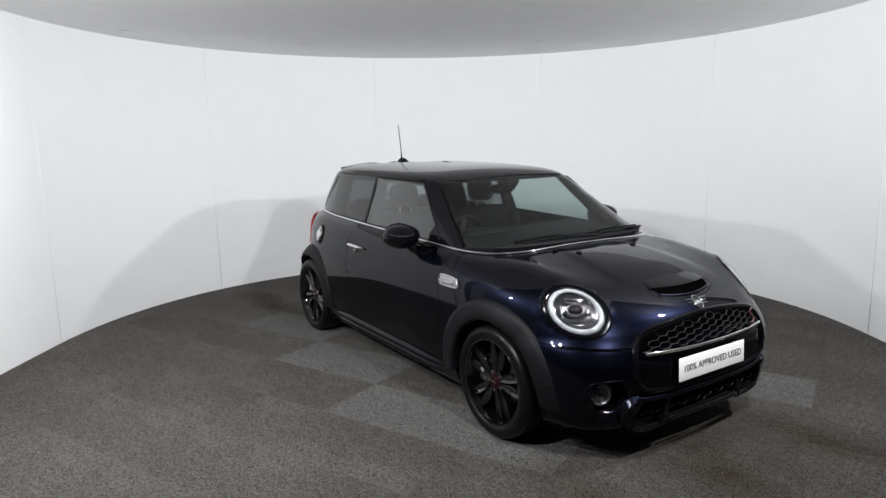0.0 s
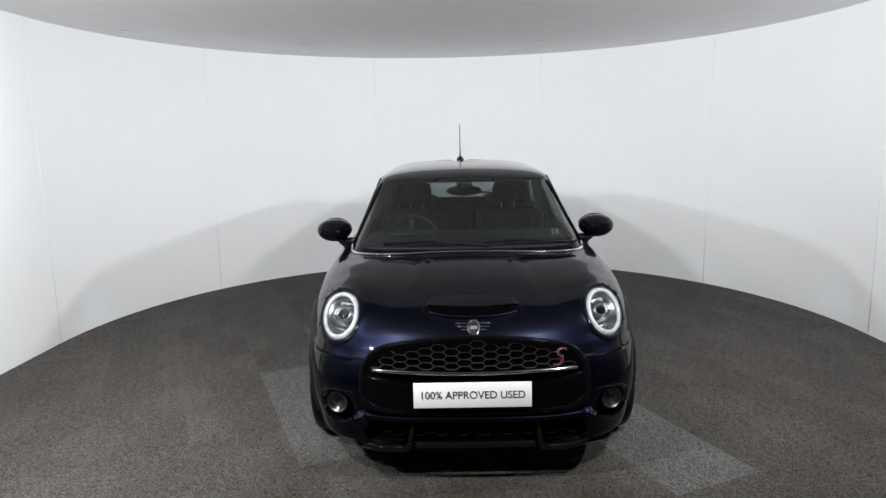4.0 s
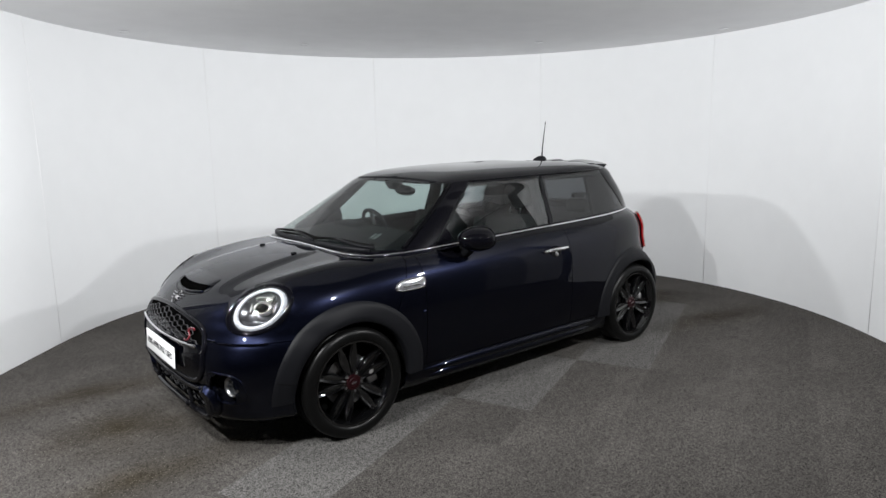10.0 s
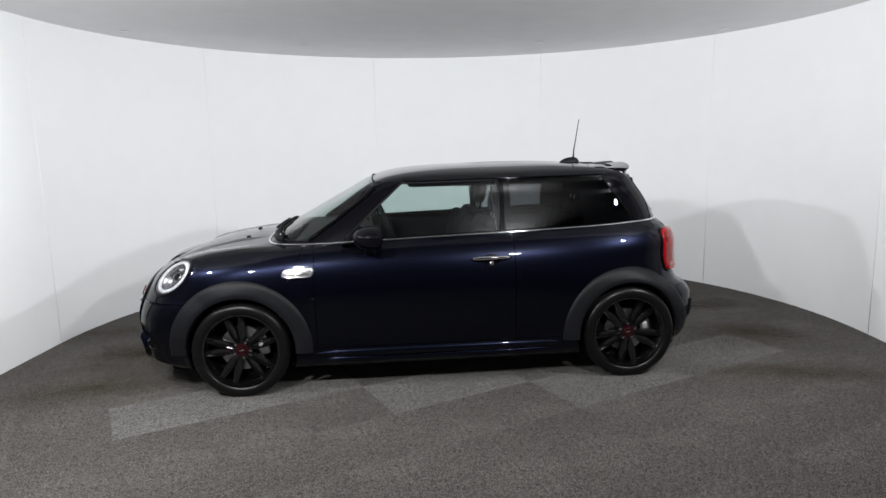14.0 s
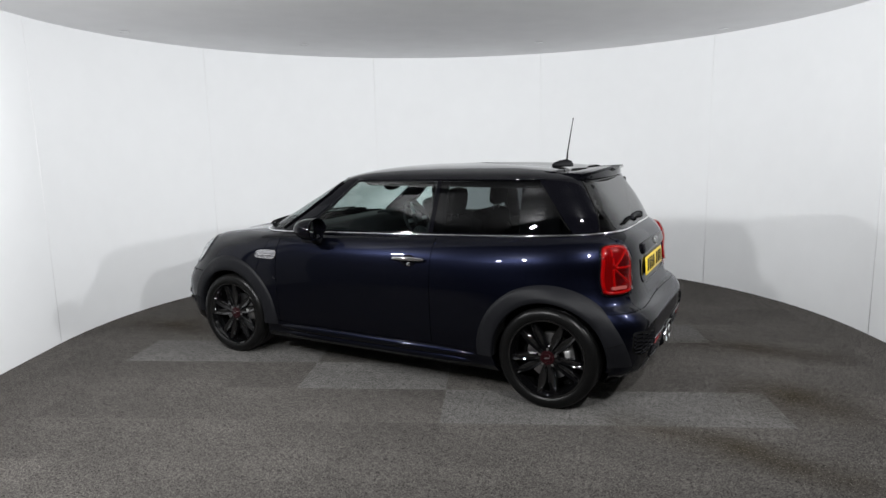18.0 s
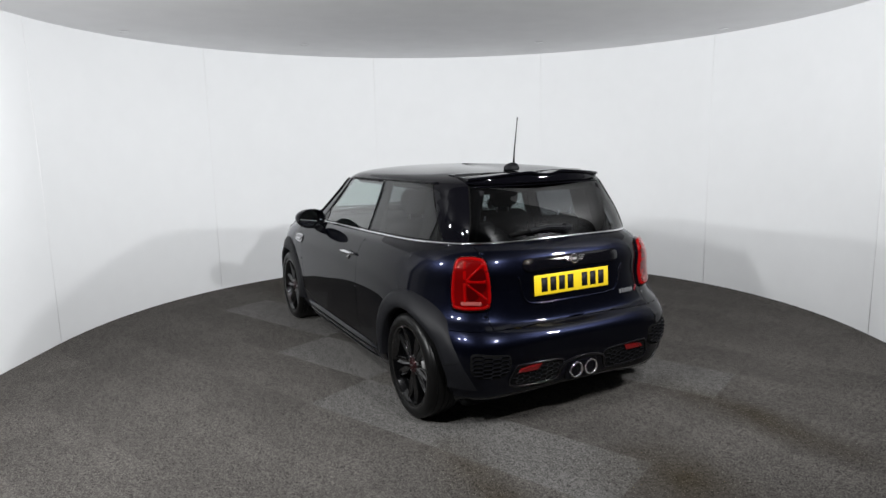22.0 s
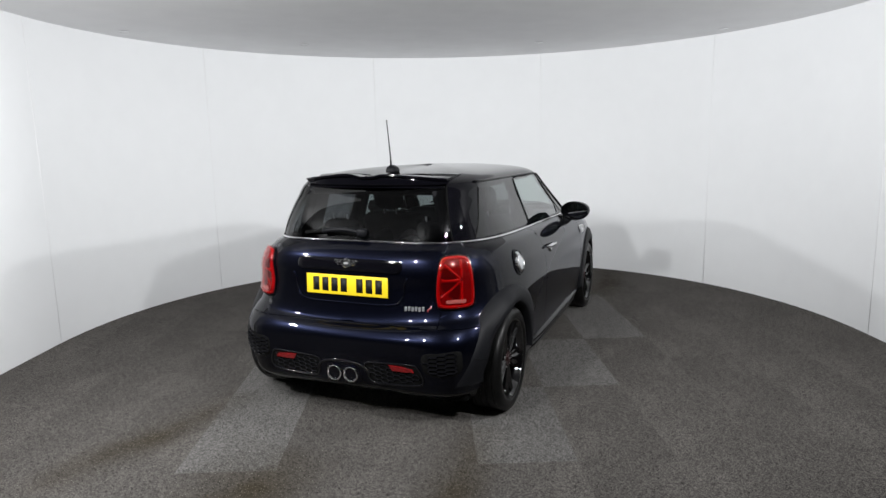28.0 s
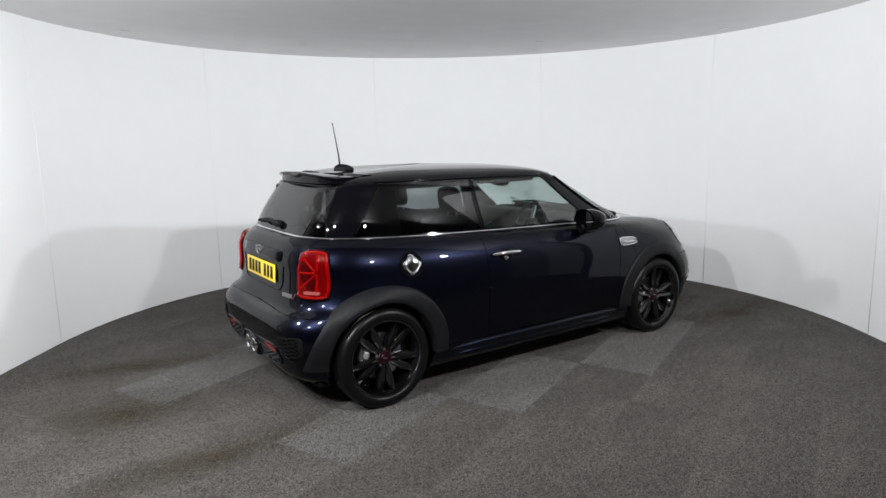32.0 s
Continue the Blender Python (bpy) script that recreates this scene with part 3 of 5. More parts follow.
def bar(p, q, w0, w1, t0, t1, bow=0.0, steps=6, leaf=0.0):
    """A tapered, slightly rounded bar from p to q in a wheel's plane; width w, thickness t, y outward."""
    bm = bmesh.new()
    p, q = Vector(p), Vector(q)
    d = (q - p).normalized()
    n = Vector((-d.z, 0, d.x))
    rows = []
    for k in range(steps + 1):
        s = k / steps
        c = p.lerp(q, s) + Vector((0, bow * math.sin(math.pi * s), 0))
        w, t = w0 + (w1 - w0) * s + leaf * math.sin(math.pi * s) ** 1.5, t0 + (t1 - t0) * s
        rows.append([bm.verts.new(c + n * a * w + Vector((0, b * t, 0))) for a, b in SPOKE])
    for a, b in zip(rows, rows[1:]):
        for i in range(len(SPOKE)):
            j = (i + 1) % len(SPOKE)
            bm.faces.new((a[i], a[j], b[j], b[i]))
    bm.faces.new(rows[0]), bm.faces.new(rows[-1][::-1])
    bmesh.ops.recalc_face_normals(bm, faces=bm.faces)
    return bm


def build_wheel(side, spin=18):
    wheel = new("wheel")
    wheel.parent = CAR
    flip = Matrix.Diagonal((1, side, 1, 1))

    def own(name, bm, material, label="", parent=None):
        bmesh.ops.transform(bm, matrix=flip, verts=bm.verts)
        bmesh.ops.recalc_face_normals(bm, faces=bm.faces)
        sharpen(bm, 40)
        return part(name, bm, material, parent or wheel, label)

    tread = [(0.234, 0.088), (0.242, 0.097), (0.256, 0.1015), (0.274, 0.1005), (0.289, 0.094), (0.298, 0.084), (0.3015, 0.077), (0.3035, 0.062), (0.3005, 0.060), (0.3005, 0.055), (0.304, 0.053), (0.304, 0.022), (0.3005, 0.020), (0.3005, 0.013), (0.304, 0.011), (0.304, -0.011), (0.3005, -0.013), (0.3005, -0.020), (0.304, -0.022), (0.304, -0.053), (0.3005, -0.055), (0.3005, -0.06), (0.3035, -0.062), (0.2985, -0.084), (0.27, -0.1), (0.245, -0.095), (0.232, -0.085)]
    own("tyre", revolve(tread, 80, True), RUBBER)
    rim = own("rim", revolve([(0.200, -0.08), (0.204, 0.02), (0.212, 0.066), (0.222, 0.080), (0.226, 0.091), (0.236, 0.093), (0.239, 0.088), (0.236, 0.082)], 72), WHEEL, "gloss black alloy rim")
    own("brake_disc", revolve([(0.07, 0.012), (0.142, 0.012), (0.144, 0.008), (0.144, -0.008), (0.07, -0.008)], 40, True), STEEL)
    own("brake_caliper", box(0.07, 0.06, 0.15, pose(-0.125, 0.012, 0.03, 0, 12), 0.015), STEEL)
    own("caliper_lug", box(0.035, 0.03, 0.045, pose(-0.118, 0.045, 0.035, 0, 12), 0.008), mat("cast_alloy", (0.5, 0.5, 0.5), 0.4, 0.8, 0, 0.2, 60))
    own("hub_plate", revolve([(0.001, -0.03), (0.201, -0.03)], 40), DARK)
    for k in range(5):
        turn = pose(0, 0, 0, 0, 72 * k + spin)
        for s in (1, -1):
            bm = bar((0.042, 0.064, 0.013 * s), (0.216, 0.076, 0.045 * s), 0.024, 0.034, 0.03, 0.036, -0.004, 12, 0.025)
            bmesh.ops.transform(bm, matrix=turn, verts=bm.verts)
            own("spoke", bm, WHEEL, "", rim)
        bolt = revolve([(0.001, 0.062), (0.009, 0.062), (0.011, 0.058), (0.011, 0.04)], 6)
        bmesh.ops.transform(bolt, matrix=turn @ pose(0, 0, 0, 0, 36) @ pose(0.05, 0, 0), verts=bolt.verts)
        own("wheel_bolt", bolt, STEEL, "", rim)
    own("hub", revolve([(0.001, 0.066), (0.03, 0.066), (0.040, 0.062), (0.066, 0.056), (0.07, 0.03)], 40), WHEEL, "", rim)
    cap = own("hub_cap", revolve([(0.001, 0.071), (0.024, 0.070), (0.028, 0.066), (0.029, 0.06)], 32), HUB_RED, "dark red hub cap", rim)
    own("hub_emblem", revolve([(0.029, 0.0665), (0.031, 0.0675), (0.042, 0.0650), (0.045, 0.060)], 36), HUB_RED, "dark red ring emblem", rim)
    own("hub_mark", box(0.03, 0.003, 0.006, pose(0, 0.0722, 0, 0, 12), 0.001), STEEL, "", rim)
    return wheel


for x in (HUB_X, -HUB_X):
    for side in (1, -1):
        w = build_wheel(side, -8 if x > 0 else 18)
        w.matrix_basis = pose(x, 0.738 * side, 0.304)


def build_arch(cx, side):
    """The broad plastic lip round a wheel opening, and the dark liner behind it."""
    bm, lining = bmesh.new(), bmesh.new()
    rows, deep = [], []
    steps = 56
    out = 1 if cx > 0 else -1
    for k in range(steps + 1):
        deg = -4 + 188 * k / steps
        a = radians(deg)
        slim = 0.87 if cx > 0 else 0.86 - 0.14 * math.sin(math.pi * min(1.0, max(0.0, (deg - 60) / 124))) + 0.10 * max(0.0, (deg - 150) / 34)
        row = []
        for r, lift, share in ((0.462, 0.000, 0), (0.459, 0.007, 0), (0.43, 0.012, 0.35), (0.38, 0.014, 0.8), (0.345, 0.014, 1.0), (0.338, 0.008, 1.0), (0.336, -0.03, 1.0)):
            r = 0.345 + (r - 0.345) * (slim if r > 0.345 else 1)
            x, z = cx + r * math.cos(a), HUB_Z + r * math.sin(a)
            p, n = side_at(x, max(z, 0.215), side)
            away = max(0.0, (x - cx) * out - 0.05)
            flush = abs(p.y) + lift
            y = flush + share * max(0.0, 0.858 - 1.1 * away ** 2 + lift - 0.014 - flush)
            row.append(bm.verts.new((x, side * y, z)))
        rows.append(row)
        e = row[-1].co
        deep.append([lining.verts.new((e.x, e.y, e.z)), lining.verts.new((e.x, side * 0.52, e.z)), lining.verts.new((cx + 0.02 * math.cos(a), side * 0.52, HUB_Z + 0.02 * math.sin(a)))])
    for mesh, lines in ((bm, rows), (lining, deep)):
        for a, b in zip(lines, lines[1:]):
            for i in range(len(a) - 1):
                mesh.faces.new((a[i], a[i + 1], b[i + 1], b[i]))
        bmesh.ops.recalc_face_normals(mesh, faces=mesh.faces)
    seam = 5 if cx > 0 else steps - 6
    part("arch_seam", tube([v.co + Vector((0, side * 0.0004, 0)) for v in rows[seam][1:6]], 0.0018, 5), DARK, CAR)
    part("wheel_arch_trim", bm, PLASTIC, CAR, "dark grey plastic arch trim")
    part("arch_liner", lining, DARK, CAR)


for x in (HUB_X, -HUB_X):
    for side in (1, -1):
        build_arch(x, side)


# ---- fittings that follow the shell ----
def smooth_loop(points, count=64):
    """A closed, rounded outline through corner points."""
    pts = np.array(points, float)
    n = len(pts)
    out = []
    for i in range(n):
        p0, p1, p2, p3 = pts[i - 1], pts[i], pts[(i + 1) % n], pts[(i + 2) % n]
        for s in np.linspace(0, 1, max(2, count // n), endpoint=False):
            out.append(0.5 * (2 * p1 + (p2 - p0) * s + (2 * p0 - 5 * p1 + 4 * p2 - p3) * s**2 + (3 * p1 - p0 - 3 * p2 + p3) * s**3))
    return [tuple(p) for p in out]


def rounded(w, h, r, cu=0.0, cv=0.0, per=6):
    """Outline of a rounded rectangle."""
    out = []
    for sx, sy, a0 in ((1, 1, 0), (-1, 1, 90), (-1, -1, 180), (1, -1, 270)):
        for k in range(per + 1):
            a = radians(a0 + 90 * k / per)
            out.append((cu + sx * (w / 2 - r) + r * math.cos(a), cv + sy * (h / 2 - r) + r * math.sin(a)))
    return out


def oval(w, h, cu=0.0, cv=0.0, count=32):
    return [(cu + w / 2 * math.cos(2 * math.pi * k / count), cv + h / 2 * math.sin(2 * math.pi * k / count)) for k in range(count)]


def patch(name, outline, at, lift, depth, material, parent=None, label="", dome=0.0, edge=0.004):
    """A thick plate with that outline, laid on the shell; lift: how far its face stands proud."""
    bm = bmesh.new()
    cu = sum(p[0] for p in outline) / len(outline)
    cv = sum(p[1] for p in outline) / len(outline)
    size = max(math.hypot(u - cu, v - cv) for u, v in outline)
    rings = []
    for scale, rise in ((1.0, lift - depth), (1.0, lift - edge), (1 - edge / size, lift), (0.8, lift + dome * 0.36), (0.55, lift + dome * 0.7), (0.28, lift + dome * 0.92)):
        row = []
        for u, v in outline:
            p, n = at(cu + (u - cu) * scale, cv + (v - cv) * scale)
            row.append(bm.verts.new(p + n * rise))
        rings.append(row)
    p, n = at(cu, cv)
    tip = bm.verts.new(p + n * (lift + dome))
    m = len(outline)
    for a, b in zip(rings, rings[1:]):
        for k in range(m):
            bm.faces.new((a[k], a[(k + 1) % m], b[(k + 1) % m], b[k]))
    for k in range(m):
        bm.faces.new((rings[-1][k], rings[-1][(k + 1) % m], tip))
    bmesh.ops.recalc_face_normals(bm, faces=bm.faces)
    sharpen(bm, 50)
    return part(name, bm, material, parent or CAR, label)


def bead(name, line, at, lift, radius, material, parent=None, label="", closed=False, sides=8):
    """A round bead along a line on the shell."""
    pts = []
    for u, v in line:
        p, n = at(u, v)
        pts.append(p + n * lift)
    return part(name, tube(pts, radius, sides, closed), material, parent or CAR, label)


def honeycomb(name, inside, box_uv, cw, ch, at, lift, radius, material, parent=None):
    """Flattened hexagon mesh of thin bars over the part of the shell where inside(u, v) holds."""
    bm = bmesh.new()
    u0, u1, v0, v1 = box_uv
    dx = cw * 0.75
    done = set()
    for c in range(int((u1 - u0) / dx) + 2):
        for r in range(-1, int((v1 - v0) / ch) + 2):
            cu, cv = u0 + c * dx, v0 + (r + 0.5 * (c % 2)) * ch
            ring = [(cu + 0.5 * cw, cv), (cu + 0.25 * cw, cv + ch / 2), (cu - 0.25 * cw, cv + ch / 2), (cu - 0.5 * cw, cv), (cu - 0.25 * cw, cv - ch / 2), (cu + 0.25 * cw, cv - ch / 2)]
            for k in range(6):
                a, b = ring[k], ring[(k + 1) % 6]
                mid = (round((a[0] + b[0]) * 400), round((a[1] + b[1]) * 400))
                if mid in done or not (inside(*a) and inside(*b)):
                    continue
                done.add(mid)
                pa, na = at(*a)
                pb, nb = at(*b)
                pa, pb = pa + na * lift, pb + nb * lift
                d = (pb - pa).normalized()
                s = d.cross(na).normalized() * radius
                t = na * radius * 1.4
                q = [bm.verts.new(x) for x in (pa - s - t, pa + s - t, pa + t, pb - s - t, pb + s - t, pb + t)]
                for f in ((0, 2, 5, 3), (2, 1, 4, 5), (1, 0, 3, 4)):
                    bm.faces.new([q[i] for i in f])
    bmesh.ops.recalc_face_normals(bm, faces=bm.faces)
    return part(name, bm, material, parent or CAR, smooth=False)


def in_loop(loop):
    def test(u, v):
        inside = False
        for (x0, y0), (x1, y1) in zip(loop, loop[1:] + loop[:1]):
            if (y0 > v) != (y1 > v) and u < (x1 - x0) * (v - y0) / (y1 - y0) + x0:
                inside = not inside
        return inside
    return test


# ---- front of the car ----
MESH = mat("vent_mesh_plastic", (0.003, 0.003, 0.004), 0.4, 0, 0, 0.1, 50, 0, 0, 0.07)
MASK = smooth_loop([(0.0, 0.375), (0.30, 0.378), (0.445, 0.398), (0.50, 0.455), (0.505, 0.52), (0.485, 0.602), (0.38, 0.668), (0.0, 0.706), (-0.38, 0.668), (-0.485, 0.602), (-0.505, 0.52), (-0.50, 0.455), (-0.445, 0.398), (-0.30, 0.378)], 84)
CUT_Z = 0.566
# the grille's depth is shade painted on a plate flush with the shell
grille = patch("grille_shade", [(u, v) for u, v in MASK if v > CUT_Z], front_at, 0.006, 0.02, HOLLOW_SHADE, None, "flush plate painted as the shade behind the grille", 0.0, 0.002)
# the panel lies flush; the shade of its recess is put into the colour
patch("number_panel", [(u, v) for u, v in MASK if v <= CUT_Z - 0.008], front_at, 0.006, 0.02, SHADED_BLACK, None, "gloss black panel with recess shade in its colour")
UPPER_GRILLE = [(u * 0.955, v) for u, v in smooth_loop([(0.475, 0.575), (0.462, 0.605), (0.37, 0.655), (0.0, 0.693), (-0.37, 0.655), (-0.462, 0.605), (-0.475, 0.575), (0.0, 0.575)], 64)]
honeycomb("grille_mesh", in_loop(UPPER_GRILLE), (-0.5, 0.5, 0.58, 0.72), 0.076, 0.028, front_at, 0.014, 0.0021, GRILLE)
bead("grille_frame", MASK, front_at, -0.001, 0.016, PIANO, None, "gloss black surround", True, 10)
bead("grille_strip", [(u, CUT_Z + 0.004 - 0.006 * math.cos(u / 0.47 * 1.5)) for u in np.linspace(-0.452, 0.452, 40)], front_at, 0.018, 0.0085, CHROME, None, "chrome strip")


def upright_plate(name, at_x, y_half, z0, z1, lean, thick, material, label, sign):
    bm = box(thick, y_half * 2, z1 - z0, None, 0.003)
    bmesh.ops.transform(bm, matrix=pose(at_x, -0.012 if sign > 0 and at_x > 0 else 0.008, (z0 + z1) / 2, 0, lean * sign, 0), verts=bm.verts)
    return part(name, bm, material, CAR, label)


FRONT_PLATE = upright_plate("dealer_plate", 1.998, 0.26, 0.413, 0.528, -3, 0.006, WHITE, "white plate with black lettering", 1)
upright_plate("plate_backing", 1.990, 0.262, 0.411, 0.53, -3, 0.010, PIANO, "", 1)


def lettering(name, body, height, m, material, parent, width=None, extrude=0.0008):
    data = bpy.data.curves.new(name, "FONT")
    data.body, data.size, data.align_x, data.align_y, data.extrude = body, height, "CENTER", "CENTER", extrude
    ob = new(name, data)
    me = bpy.data.meshes.new_from_object(ob)
    bpy.data.objects.remove(ob)
    bpy.data.curves.remove(data)
    xs = [v.co.x for v in me.vertices]
    if width:
        k = width / (max(xs) - min(xs))
        for v in me.vertices:
            v.co.x *= k
    me.transform(m)
    me.materials.append(material)
    ob = new(name, me)
    ob.parent = parent
    return ob


lettering("plate_lettering", "100% APPROVED USED", 0.048, pose(2.0020, -0.012, 0.4705) @ pose(0, 0, 0, 0, -3, 0) @ pose(0, 0, 0, 90, 0, 90), INK, FRONT_PLATE, 0.455)


def winged_badge(at, cy, cz, size, sgn):
    """Round emblem with two stepped wings, as plain metal shapes."""
    bead("badge_ring", oval(size, size, cy, cz, 28), at, 0.005, 0.0024, CHROME, None, "round chrome emblem with wings", True)
    patch("badge_disc", oval(size * 0.9, size * 0.9, cy, cz, 24), at, 0.004, 0.006, INK)
    patch("badge_bar", rounded(size * 0.72, size * 0.26, 0.004, cy, cz), at, 0.006, 0.006, mat("badge_grey", (0.30, 0.30, 0.31), 0.3, 0.7))
    for s in (1, -1):
        for k, (reach, dz) in enumerate(((1.5, 0.28), (1.32, 0.06), (1.12, -0.16))):
            bead("badge_feather", [(cy + s * size * (0.5 + (reach - 0.5) * q), cz + size * dz) for q in np.linspace(0.02, 1, 6)], at, 0.005, 0.0021, CHROME)


winged_badge(front_at, 0.0, 0.742, 0.052, 1)
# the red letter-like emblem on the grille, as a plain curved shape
curve = [(0.021, 0.052), (0.006, 0.060), (-0.014, 0.054), (-0.014, 0.040), (0.006, 0.030), (0.014, 0.016), (0.0, 0.002), (-0.024, 0.006)]
curl = [(0.368 + u + 0.25 * v, 0.586 + v) for u, v in smooth_loop(curve, 64)[: 8 * 7 + 1]]
bead("grille_emblem", curl, front_at, 0.024, 0.0042, RED, None, "small red curved emblem")
bead("grille_emblem", [(u - 0.004, v + 0.002) for u, v in curl], front_at, 0.027, 0.0020, CHROME)

# lower intake, its mesh, fins and lip
LOW = smooth_loop([(0.0, 0.232), (0.35, 0.238), (0.47, 0.25), (0.50, 0.29), (0.47, 0.325), (0.30, 0.335), (0.0, 0.338), (-0.30, 0.335), (-0.47, 0.325), (-0.50, 0.29), (-0.47, 0.25), (-0.35, 0.238)], 72)
# no opening here: the intake's inner shade is the plate's near-black colour
patch("lower_intake_shade", LOW, front_at, 0.002, 0.02, HOLLOW_SHADE, None, "lower air intake with its shade painted near-black")
honeycomb("intake_mesh", in_loop([(u * 0.97, 0.285 + (v - 0.285) * 0.85) for u, v in LOW]), (-0.55, 0.55, 0.24, 0.34), 0.066, 0.032, front_at, 0.004, 0.003, MESH)
bead("intake_brow", [(u, 0.348 + 0.018 * max(0, (abs(u) - 0.27) / 0.22) ** 2) for u in np.linspace(-0.49, 0.49, 44)], front_at, 0.012, 0.014, PAINT, None, "")
bead("front_lip", [(u, 0.222 + 0.012 * (abs(u) / 0.56) ** 4) for u in np.linspace(-0.27, 0.27, 24)], front_at, 0.026, 0.015, BLACK, None, "gloss black lip")
for s in (1, -1):
    lip = smooth_loop([(0.296, 0.240), (0.300, 0.216), (0.33, 0.203), (0.40, 0.202), (0.455, 0.210), (0.495, 0.232), (0.45, 0.30), (0.33, 0.30)], 64)[:41]
    bead("bumper_blade", [(s * u, v) for u, v in lip], front_at, 0.024, [0.010 + 0.007 * math.sin(math.pi * k / (len(lip) - 1)) ** 0.5 for k in range(len(lip))], BLACK, None, "gloss black blade", False, 10)
    bead("bumper_strut", [(s * (0.281 + 0.016 * q * q), 0.342 - 0.112 * q) for q in np.linspace(0, 1, 10)], front_at, 0.014, [0.007 + 0.0006 * k for k in range(10)], BLACK, None, "gloss black strut")
    hollow = [(s * u, v) for u, v in smooth_loop([(0.545, 0.45), (0.63, 0.462), (0.70, 0.44), (0.715, 0.36), (0.69, 0.305), (0.60, 0.298), (0.545, 0.33)], 42)]
    bead("fog_recess_edge", hollow, front_at, -0.003, 0.006, PAINT, None, "", True)
    patch("bumper_fin", [(s * u, v) for u, v in smooth_loop([(0.466, 0.362), (0.515, 0.382), (0.556, 0.345), (0.566, 0.265), (0.525, 0.210), (0.478, 0.226), (0.493, 0.29)], 49)], front_at, 0.030, 0.06, PAINT, None, "", 0.004, 0.018)
    lamp = new("fog_lamp")
    lamp.parent = CAR
    lamp.matrix_basis = Matrix.Translation((FOG_C[0], s * FOG_C[1], FOG_C[2])) @ fog_aim(s).to_track_quat("Y", "Z").to_matrix().to_4x4() @ pose(-0.024 * s, 0, 0.009)
    part("cup", revolve([(0.001, -0.055), (0.060, -0.045), (0.080, -0.02), (0.084, 0.012)], 40), PIANO, lamp, "gloss black recess").matrix_basis = pose(0.024 * s, 0, -0.009)
    part("bezel", revolve([(0.053, -0.03), (0.053, 0.010), (0.050, 0.016), (0.044, 0.013), (0.039, 0.0)], 36), mat("dark_satin_metal", (0.22, 0.22, 0.225), 0.35, 1.0), lamp, "dark satin metal ring")
    part("reflector", revolve([(0.001, -0.015), (0.02, -0.01), (0.039, 0.004)], 32), mat("fog_reflector", (0.16, 0.16, 0.165), 0.2, 0.9), lamp)
    part("lens", revolve([(0.001, 0.012), (0.025, 0.010), (0.040, 0.004)], 32), glass("fog_lens", (0.75, 0.77, 0.8)), lamp)

# headlamps
DRL = mat("light_guide", (0.44, 0.45, 0.47), 0.3, 0, 0.3, 0.28, 38)
LENS = glass("lamp_lens", (0.93, 0.94, 0.95), 0.05)
BOWL = mat("lamp_bowl", (0.19, 0.19, 0.20), 0.25, 0.9, 0, 0.25, 45)
for s in (1, -1):
    lamp = new("headlamp")
    lamp.parent = CAR
    base = Matrix.Translation((HEAD_C[0], s * HEAD_C[1], HEAD_C[2])) @ head_aim(s).to_track_quat("Y", "Z").to_matrix().to_4x4()
    lamp.matrix_basis = base

    def oval_piece(name, bm, material, label="", follow=1.0):
        """Stretch a turned piece to the lamp's oval and let it follow the body's curve."""
        long_way, short_way = (base.to_3x3().inverted() @ q for q in head_axes(s))
        aim = head_aim(s)
        for v in bm.verts:
            d = Vector((v.co.x, 0, v.co.z))
            d = long_way * (d.dot(long_way) * HEAD_LONG) + short_way * (d.dot(short_way) * HEAD_SHORT)
            p, n = on_shell(base @ d + aim, -aim)
            rise = max(-0.05, min(0.03, (p - base.translation).dot(aim))) if p is not None else 0.0
            v.co = Vector((d.x, v.co.y + follow * rise, d.z))
        return part(name, bm, material, lamp, label)

    oval_piece("housing", revolve([(0.110, -0.16), (0.156, -0.06), (0.161, -0.004), (0.1605, 0.003), (0.156, 0.0055), (0.144, 0.0035), (0.135, 0.002), (0.132, -0.004), (0.127, -0.016)], 72), PIANO, "gloss black surround")
    oval_piece("bowl", revolve([(0.001, -0.075), (0.06, -0.07), (0.09, -0.045), (0.105, -0.022), (0.128, -0.014)], 56), BOWL, "dark chrome reflector")
    oval_piece("light_ring", revolve([(0.103, -0.018), (0.104, -0.008), (0.112, -0.003), (0.122, -0.005), (0.127, -0.016)], 72), DRL, "white ring light")
    proj = bmesh.new()
    bmesh.ops.create_uvsphere(proj, u_segments=28, v_segments=16, radius=0.029, matrix=Matrix.Translation((0, -0.02, 0.012)) @ Matrix.Diagonal((1.25, 0.7, 0.85, 1)))
    part("projector_lens", proj, PIANO, lamp, "dark glass projector")
    part("projector_ring", revolve([(0.029, -0.022), (0.031, -0.012), (0.034, -0.010), (0.036, -0.016), (0.040, -0.04)], 40), STEEL, lamp).matrix_basis = pose(0, 0, 0.012) @ Matrix.Diagonal((1.25, 1, 0.85, 1))
    part("reflector_shelf", box(0.10, 0.03, 0.028, pose(0, -0.025, 0.062), 0.008), CHROME, lamp)
    part("lower_reflector", box(0.09, 0.02, 0.03, pose(0, -0.045, -0.055, 25), 0.008), BOWL, lamp)
    for x in (0.064, -0.064):
        part("bracket", box(0.012, 0.02, 0.05, pose(x, -0.03, 0.012), 0.004), CHROME, lamp)
    oval_piece("lens", revolve([(0.001, 0.003), (0.04, 0.003), (0.08, 0.002), (0.115, 0.001), (0.134, 0.0)], 64), LENS, "clear lens")

